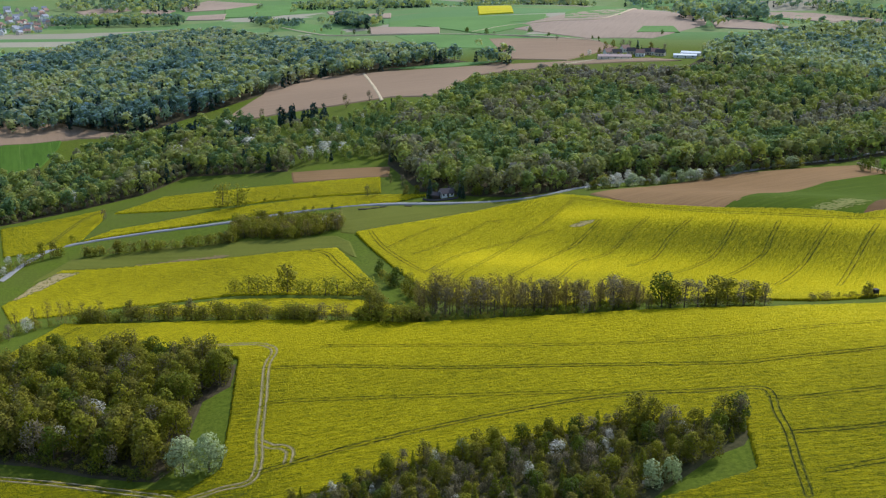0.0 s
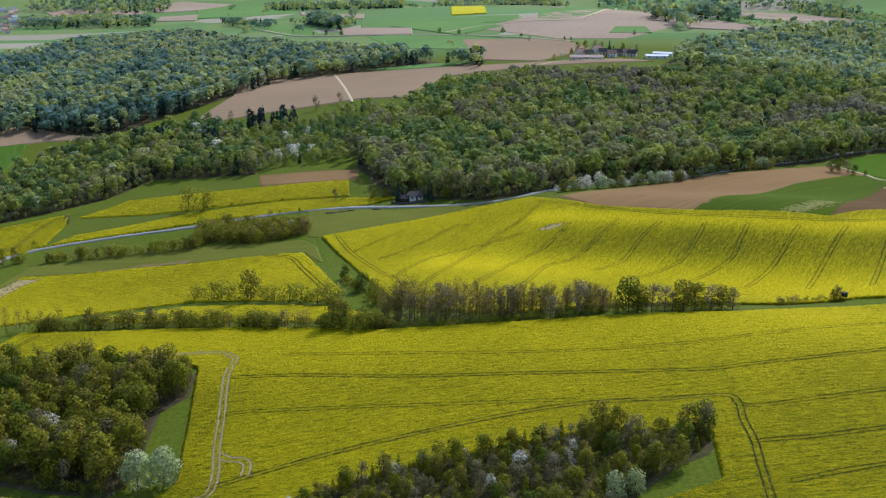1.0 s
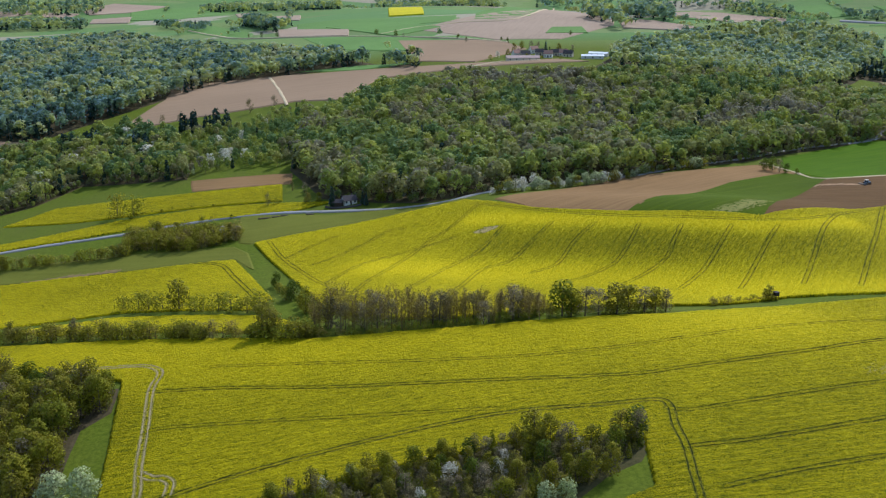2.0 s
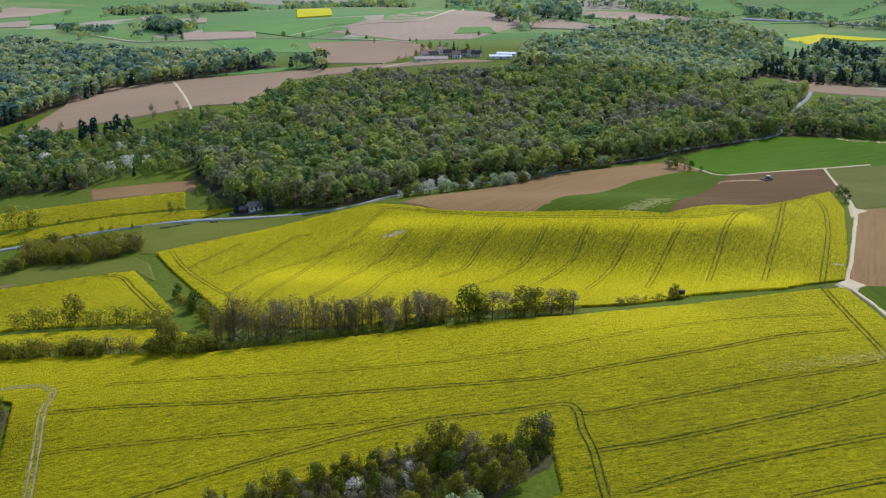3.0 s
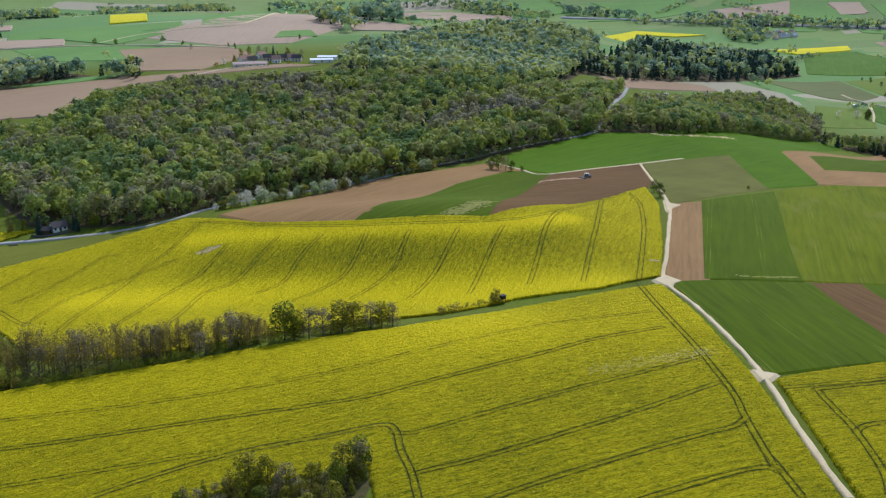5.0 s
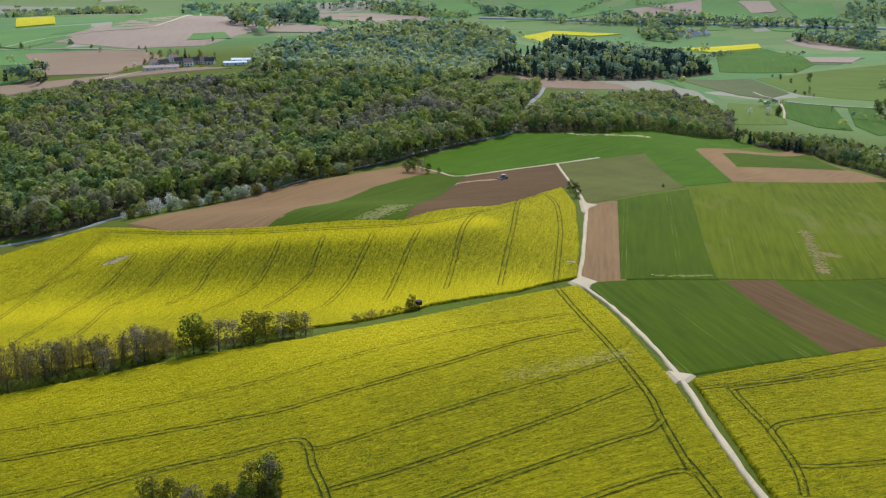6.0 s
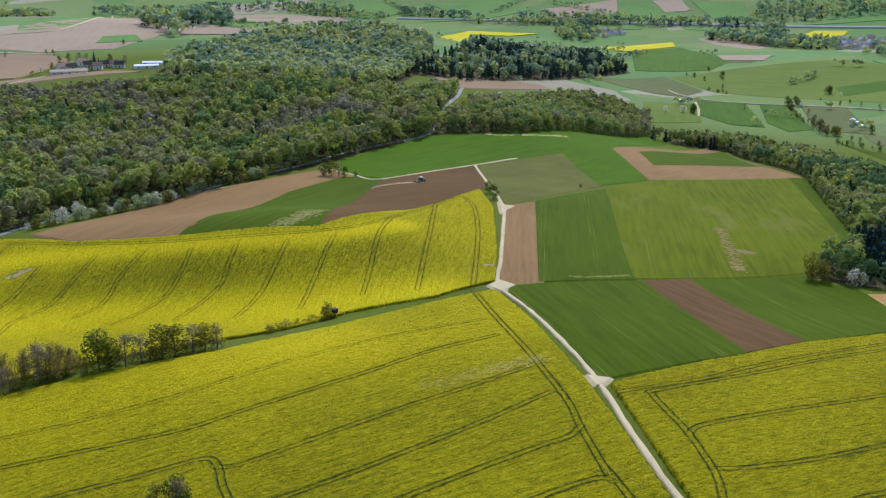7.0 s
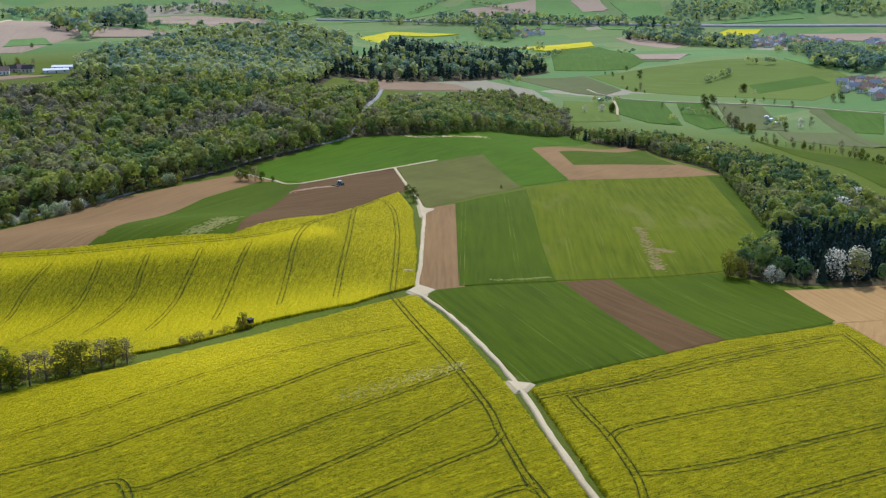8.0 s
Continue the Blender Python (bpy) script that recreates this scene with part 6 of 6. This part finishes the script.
hedge(HEDGE_STRIP, 6.0, 1.5, 3.0, ("bush",), "shrubs between the fields", 51)
for poly, gap, low, high, kinds, group, seed in (
        (COPSE_MID, 3.8, 6.0, 10.0, ("bush", "twiggy", "bush", "twiggy", "olive", "bush"), "shrubs of the roadside copse", 61),
        (TREES_WEST, 6.2, 10.0, 16.0, ("round", "olive", "olive", "round", "dark", "round", "round", "olive", "grey", "olive", "round", "white"), "trees of the copse", 62),
        (TREES_SOUTH, 5.0, 4.5, 8.2, ("larch", "olive", "round", "grey", "dark", "larch", "olive", "grey", "white", "round"), "trees of the young copse", 63)):
    q = np.random.default_rng(seed)
    for x, y in scatter(poly, gap, q):
        k = kinds[int(q.integers(0, len(kinds)))]
        if k == "white" and q.uniform() < 0.6:
            k = "olive"
        plant(k, x, y, q.uniform(low, high) * (0.6 if k == "white" else 1.0), q, group)


# ---------- buildings ----------
def plain(name, colour, rough=0.7, grain=0.25, scale=2.0):
    m, t, b = material(name, rough)
    n = noise_at(t, place(t), scale, 5.0, 0.65)
    t.links.new(blend(t, ramp(t, n, [(0.3, (0, 0, 0)), (0.7, (grain, grain, grain))]), colour, tuple(0.55 * c for c in colour)), b.inputs["Base Color"])
    return m


PLASTER = plain("pale_plaster", (0.72, 0.69, 0.62))
CREAM = plain("cream_plaster", (0.60, 0.52, 0.40))
RED_TILE = plain("red_roof_tiles", (0.40, 0.24, 0.18), 0.8, 0.5, 1.0)
DARK_TILE = plain("dark_roof_tiles", (0.085, 0.075, 0.075), 0.7, 0.5, 1.0)
PALE_SHEET = plain("pale_roof_sheet", (0.74, 0.76, 0.78), 0.45, 0.2, 0.6)
SLATE = plain("grey_roof_slates", (0.36, 0.36, 0.385), 0.6, 0.5, 1.0)
RED_SHEET = plain("faded_red_roof_sheet", (0.42, 0.31, 0.27), 0.6, 0.4, 0.6)
TIMBER = plain("dark_timber", (0.07, 0.05, 0.035), 0.85, 0.5, 4.0)
PANE, _, pb = material("window_pane", 0.12)
pb.inputs["Base Color"].default_value = (0.03, 0.04, 0.05, 1)
pb.inputs["Specular IOR Level"].default_value = 0.5


def part(name, pieces, mat, parent, label=""):
    v, f = joined(pieces)
    ob = new(name, mesh_of(name, v, f, [mat]))
    ob.parent = parent
    return tagged(ob, label)


def box(x0, y0, z0, x1, y1, z1):
    v = np.array([(x, y, z) for z in (z0, z1) for x, y in ((x0, y0), (x1, y0), (x1, y1), (x0, y1))], float)
    return v, np.array([(3, 2, 1, 0), (4, 5, 6, 7), (0, 1, 5, 4), (1, 2, 6, 5), (2, 3, 7, 6), (3, 0, 4, 7)])


def gable(w, d, z0, z1, over=0.4, thick=0.22):
    """Two thick roof slopes that meet at a ridge along x."""
    out = []
    for s in (-1, 1):
        e = s * (d / 2 + over)
        drop = over * (z1 - z0) / (d / 2)
        v = np.array([(-w / 2 - over, e, z0 - drop), (w / 2 + over, e, z0 - drop), (w / 2 + over, 0, z1), (-w / 2 - over, 0, z1)], float)
        out.append((np.concatenate([v, v + np.array([0, 0, thick])]), np.array([(3, 2, 1, 0), (4, 5, 6, 7), (0, 1, 5, 4), (1, 2, 6, 5), (2, 3, 7, 6), (3, 0, 4, 7)])))
    return out


def gable_wall(w, d, h, top):
    v = np.array([(-w / 2, -d / 2, -0.6), (w / 2, -d / 2, -0.6), (w / 2, d / 2, -0.6), (-w / 2, d / 2, -0.6), (-w / 2, -d / 2, h), (w / 2, -d / 2, h), (w / 2, d / 2, h), (-w / 2, d / 2, h),
                  (-w / 2, 0, top), (w / 2, 0, top), (-w / 2, 0, h), (w / 2, 0, h)], float)
    f = np.array([(0, 1, 5, 4), (1, 2, 6, 5), (2, 3, 7, 6), (3, 0, 4, 7), (4, 10, 8, 8), (10, 7, 8, 8), (5, 9, 11, 11), (11, 9, 6, 6)])
    return v, f[:4], f[4:]


def house(name, w, d, h, rise, wall_mat, roof_mat, label, windows=3, chimney=True, category="house"):
    root = new(name)
    v, f, g = gable_wall(w, d, h, h + rise - 0.05)
    walls = new("wall", mesh_of("wall", v, f, [wall_mat]))
    walls.parent = root
    ends = new("gable", mesh_of("gable", v, g[:, :3], [wall_mat]))
    ends.parent = root
    roof = part("roof", gable(w, d, h, h + rise), roof_mat, root)
    for s in (-1, 1):
        for k in range(windows):
            x = -w / 2 + w * (k + 0.5) / windows
            for z in ((1.0, 3.6) if h > 4.5 else (1.0,)):
                part("window", [box(x - 0.55, s * d / 2 - 0.06, z, x + 0.55, s * d / 2 + 0.06, z + 1.3)], PANE, root, "dark window pane")
    part("door", [box(-0.3, -d / 2 - 0.08, 0, 0.7, -d / 2 + 0.08, 2.1)], TIMBER, root, "dark timber door")
    if chimney:
        c = part("chimney", [box(w * 0.2, 0.2, h + rise * 0.6, w * 0.2 + 0.7, 0.9, h + rise + 0.9)], DARK_TILE, roof)
    return tagged(root, label, category)


def stand(ob, x, y, turn, used, group=""):
    m = pose(x, y, float(ground(x, y)), 0, 0, turn)
    if used:
        ob = copy_thing(ob, m)
    else:
        ob.matrix_basis = m
    if group:
        ob["group"] = group
    return ob


HOUSES = [house("house", 13, 9, 5.2, 4.2, PLASTER, RED_TILE, "pale house with a red tiled gable roof"), house("house", 12, 9, 5.0, 4.0, CREAM, SLATE, "cream house with a grey slate roof"),
          house("house", 16, 10, 5.4, 4.6, PLASTER, SLATE, "large pale house with a grey gable roof"), house("house", 14, 10, 4.2, 4.4, CREAM, RED_TILE, "low cream house with a red tiled roof")]
started = set()


def settle(x, y, turn, q, group):
    k = int(q.integers(0, len(HOUSES)))
    stand(HOUSES[k], x, y, turn, k in started, group)
    started.add(k)


q = np.random.default_rng(77)
COTTAGES = [house("house", 9, 7, 4.0, 3.4, PLASTER, RED_TILE, "small pale farmhouse with a red tiled roof"), house("house", 10, 7, 3.6, 3.2, CREAM, DARK_TILE, "small farmhouse with a dark tiled roof")]
for k, (x, y) in enumerate(FARM_HOUSES):
    stand(COTTAGES[k % 2], x, y, q.uniform(-35, 35), k > 1, "houses of the farm hamlet")
for poly, gap, group in ((TOWN_WEST, 40, "houses of the far town"), (TOWN_NORTH, 29, "houses of the valley town"), (TOWN_EAST, 24, "houses of the near village"), (TOWN_FAR, 30, "houses of the small village"), (TOWN_EDGE, 30, "houses of the valley town")):
    for x, y in scatter(poly, gap, q, 0.3):
        settle(x, y, q.choice([20, 110, 65, -20]) + q.uniform(-8, 8), q, group)


def barn(line, depth, h, rise, wall_mat, roof_mat, label):
    (x0, y0), (x1, y1) = line
    w = math.hypot(x1 - x0, y1 - y0)
    b = house("barn", w, depth, h, rise, wall_mat, roof_mat, label, max(3, int(w / 6)), False, "barn")
    return stand(b, (x0 + x1) / 2, (y0 + y1) / 2, math.degrees(math.atan2(y1 - y0, x1 - x0)), False)


barn(LONG_BARN, 11, 3.2, 1.9, CREAM, RED_SHEET, "long farm barn with a faded reddish roof")
barn(WHITE_BARN, 9, 2.8, 1.3, PLASTER, PALE_SHEET, "white barn with a pale sheet roof")
barn(WHITE_BARN_TWO, 9, 2.8, 1.3, PLASTER, PALE_SHEET, "white barn with a pale roof behind the other")
(hx, hy), (hx2, hy2) = ROADSIDE_HOUSE
home = house("house", 8, 6, 2.6, 2.4, PLASTER, DARK_TILE, "small white house with a dark roof beside the road")
stand(home, (hx + hx2) / 2 + 1, (hy + hy2) / 2 + 4, 20, False)
shed = house("shed", 6, 4, 2.4, 1.4, TIMBER, DARK_TILE, "dark timber shed beside the white house", 1, False, "shed")
stand(shed, hx - 4, hy + 2, -15, False)
garden = house("shed", 7, 5, 2.4, 1.0, PLASTER, PALE_SHEET, "small pale garden shed in the valley", 1, False, "shed")
for k, (x, y) in enumerate(SHEDS):
    stand(garden, x, y, 40 + 10 * k, k > 0, "sheds of the gardens")


# garden wall of the roadside house
wall_line = smooth_line([(hx - 11, hy + 1), (hx - 6, hy - 4), (hx + 4, hy - 5), (hx2 + 6, hy2 - 3)], 1.0)
pieces = []
for (x0, y0), (x1, y1) in zip(wall_line, wall_line[1:]):
    z = float(ground((x0 + x1) / 2, (y0 + y1) / 2))
    v, f = tube((x0, y0, z + 0.5), (x1, y1, z + 0.5), 0.75, 0.75, 4)
    pieces.append((v, f))
vv, ff = joined(pieces)
tagged(new("garden_wall", mesh_of("garden_wall", vv, ff, [DARK_TILE])), "low dark stone wall round the roadside garden", "wall")


# ---------- tractor with harrow ----------
PAINT = plain("blue_grey_paint", (0.24, 0.29, 0.33), 0.4, 0.2, 1.5)
RUBBER = plain("black_rubber", (0.03, 0.03, 0.03), 0.9, 0.3, 6.0)
STEEL = plain("worn_steel", (0.30, 0.29, 0.27), 0.5, 0.5, 3.0)


def wheel(root, x, y, rad, wide):
    n = 18
    t = np.arange(n) * 2 * math.pi / n
    pieces = []
    for r0, r1 in ((0.55, 1.0),):
        v = []
        for s, k in ((-1, r0), (-1, r1 * 0.96), (-0.6, r1), (0.6, r1), (1, r1 * 0.96), (1, r0)):
            v.append(np.stack([x + np.cos(t) * rad * k, np.full(n, y + s * wide / 2), rad + np.sin(t) * rad * k], 1))
        i = np.arange(n)
        f = np.concatenate([np.stack([a * n + i, a * n + (i + 1) % n, (a + 1) * n + (i + 1) % n, (a + 1) * n + i], 1) for a in range(5)])
        pieces.append((np.concatenate(v), f))
    hub = part("wheel", [tube((x, y - wide * 0.4, rad), (x, y + wide * 0.4, rad), rad * 0.2, rad * 0.2, 10)], STEEL, root)
    part("tyre", pieces, RUBBER, hub, "black rubber tyre")
    part("rim", [tube((x, y - wide * 0.25, rad), (x, y + wide * 0.25, rad), rad * 0.56, rad * 0.56, 14)], STEEL, hub)
    for s in (-1, 1):
        c = np.array([(x + math.cos(a) * rad * 0.56, y + s * wide * 0.25, rad + math.sin(a) * rad * 0.56) for a in t])
        i = np.arange(n // 2)
        part("rim_disc", [(np.concatenate([c, [[x, y + s * wide * 0.25, rad]]]), np.stack([2 * i, 2 * i + 1, (2 * i + 2) % n, np.full(n // 2, n)], 1))], STEEL, hub)


tractor = new("tractor")
part("hood", [box(0.6, -0.5, 0.95, 2.5, 0.5, 1.75), box(2.5, -0.42, 0.9, 2.75, 0.42, 1.6)], PAINT, tractor)
part("chassis", [box(-1.2, -0.42, 0.6, 2.6, 0.42, 0.98)], STEEL, tractor)
cab = part("cab", [box(-1.0, -0.75, 1.0, 0.6, 0.75, 1.5)] + [box(x, y, 1.5, x + 0.1, y + 0.1, 2.75) for x in (-1.0, 0.5) for y in (-0.75, 0.65)], PAINT, tractor)
part("windscreen", [box(-0.9, -0.7, 1.5, 0.5, 0.7, 2.72)], PANE, cab, "dark cab glass")
part("cab_roof", [box(-1.15, -0.85, 2.75, 0.75, 0.85, 2.95)], PLASTER, cab, "white cab roof")
for s in (-1, 1):
    part("mudguard", [box(-1.5, s * 0.95 - 0.28, 1.62, 0.1, s * 0.95 + 0.28, 1.75)], PAINT, tractor)
    wheel(tractor, -0.7, s * 0.98, 0.92, 0.55)
    wheel(tractor, 1.9, s * 0.9, 0.62, 0.42)
part("exhaust", [tube((1.0, 0.45, 1.7), (1.0, 0.45, 2.7), 0.06, 0.06, 8)], STEEL, tractor)
tagged(tractor, "blue-grey tractor with a white roof on the harrowed field", "tractor")
(tx, ty), (bx, by) = TRACTOR
drive = math.degrees(math.atan2(ty - by, tx - bx))
tractor.matrix_basis = pose(tx, ty, float(ground(tx, ty)) + 0.34, 0, 0, drive)
harrow = new("harrow")
part("frame", [box(-3.4, -2.6, 0.75, -3.2, 2.6, 0.95), box(-2.4, -2.6, 0.75, -2.2, 2.6, 0.95), box(-3.3, -0.2, 0.75, -1.3, 0.2, 0.9)], STEEL, harrow)
part("roller", [tube((-3.9, -2.6, 0.35), (-3.9, 2.6, 0.35), 0.35, 0.35, 12)], RUBBER, harrow)
for k in range(10):
    part("tine", [tube((-2.8, -2.4 + 0.53 * k, 0.85), (-3.0, -2.4 + 0.53 * k, 0.0), 0.05, 0.03, 4)], STEEL, harrow)
tagged(harrow, "wide steel harrow drawn behind the tractor", "harrow")
harrow.matrix_basis = tractor.matrix_basis.copy()

# ---------- raised hide ----------
hide = new("raised_hide")
part("cabin", [box(-0.9, -0.9, 1.9, 0.9, 0.9, 3.4)], TIMBER, hide)
part("roof", [box(-1.1, -1.1, 3.4, 1.1, 1.1, 3.55)], DARK_TILE, hide)
for x in (-0.8, 0.7):
    for y in (-0.8, 0.7):
        part("leg", [box(x, y, -0.2, x + 0.1, y + 0.1, 1.9)], TIMBER, hide)
part("opening", [box(-0.6, -0.93, 2.6, 0.6, -0.88, 3.1)], PANE, hide)
part("ladder", [tube((-0.3, -1.5, 0), (-0.3, -0.9, 1.9), 0.04, 0.04, 4), tube((0.3, -1.5, 0), (0.3, -0.9, 1.9), 0.04, 0.04, 4)] + [tube((-0.3, -1.45 + 0.12 * k, 0.2 + 0.36 * k), (0.3, -1.45 + 0.12 * k, 0.2 + 0.36 * k), 0.03, 0.03, 4) for k in range(5)], TIMBER, hide)
tagged(hide, "small dark timber hunting hide beside the hedge", "hunting hide")
hide.matrix_basis = pose(STAND[0][0], STAND[0][1], float(ground(*STAND[0])), 0, 0, 10)

# ---------- timber stacks on the meadow ----------
q = np.random.default_rng(5)
for x, y in LOG_PILES:
    pile = new("log_pile")
    for k in range(3):
        part("log", [tube((-2.2, (k % 3 - 1) * 0.55 + (k // 3) * 0.27, 0.28 + (k // 3) * 0.48), (2.2, (k % 3 - 1) * 0.55 + (k // 3) * 0.27, 0.28 + (k // 3) * 0.48), 0.28, 0.26, 8)], BARK, pile)
    tagged(pile, "low stack of dark logs on the meadow", "log pile", "log piles on the meadow")
    pile.matrix_basis = pose(x, y, float(ground(x, y)) + 0.28, 0, 0, q.uniform(-15, 25))
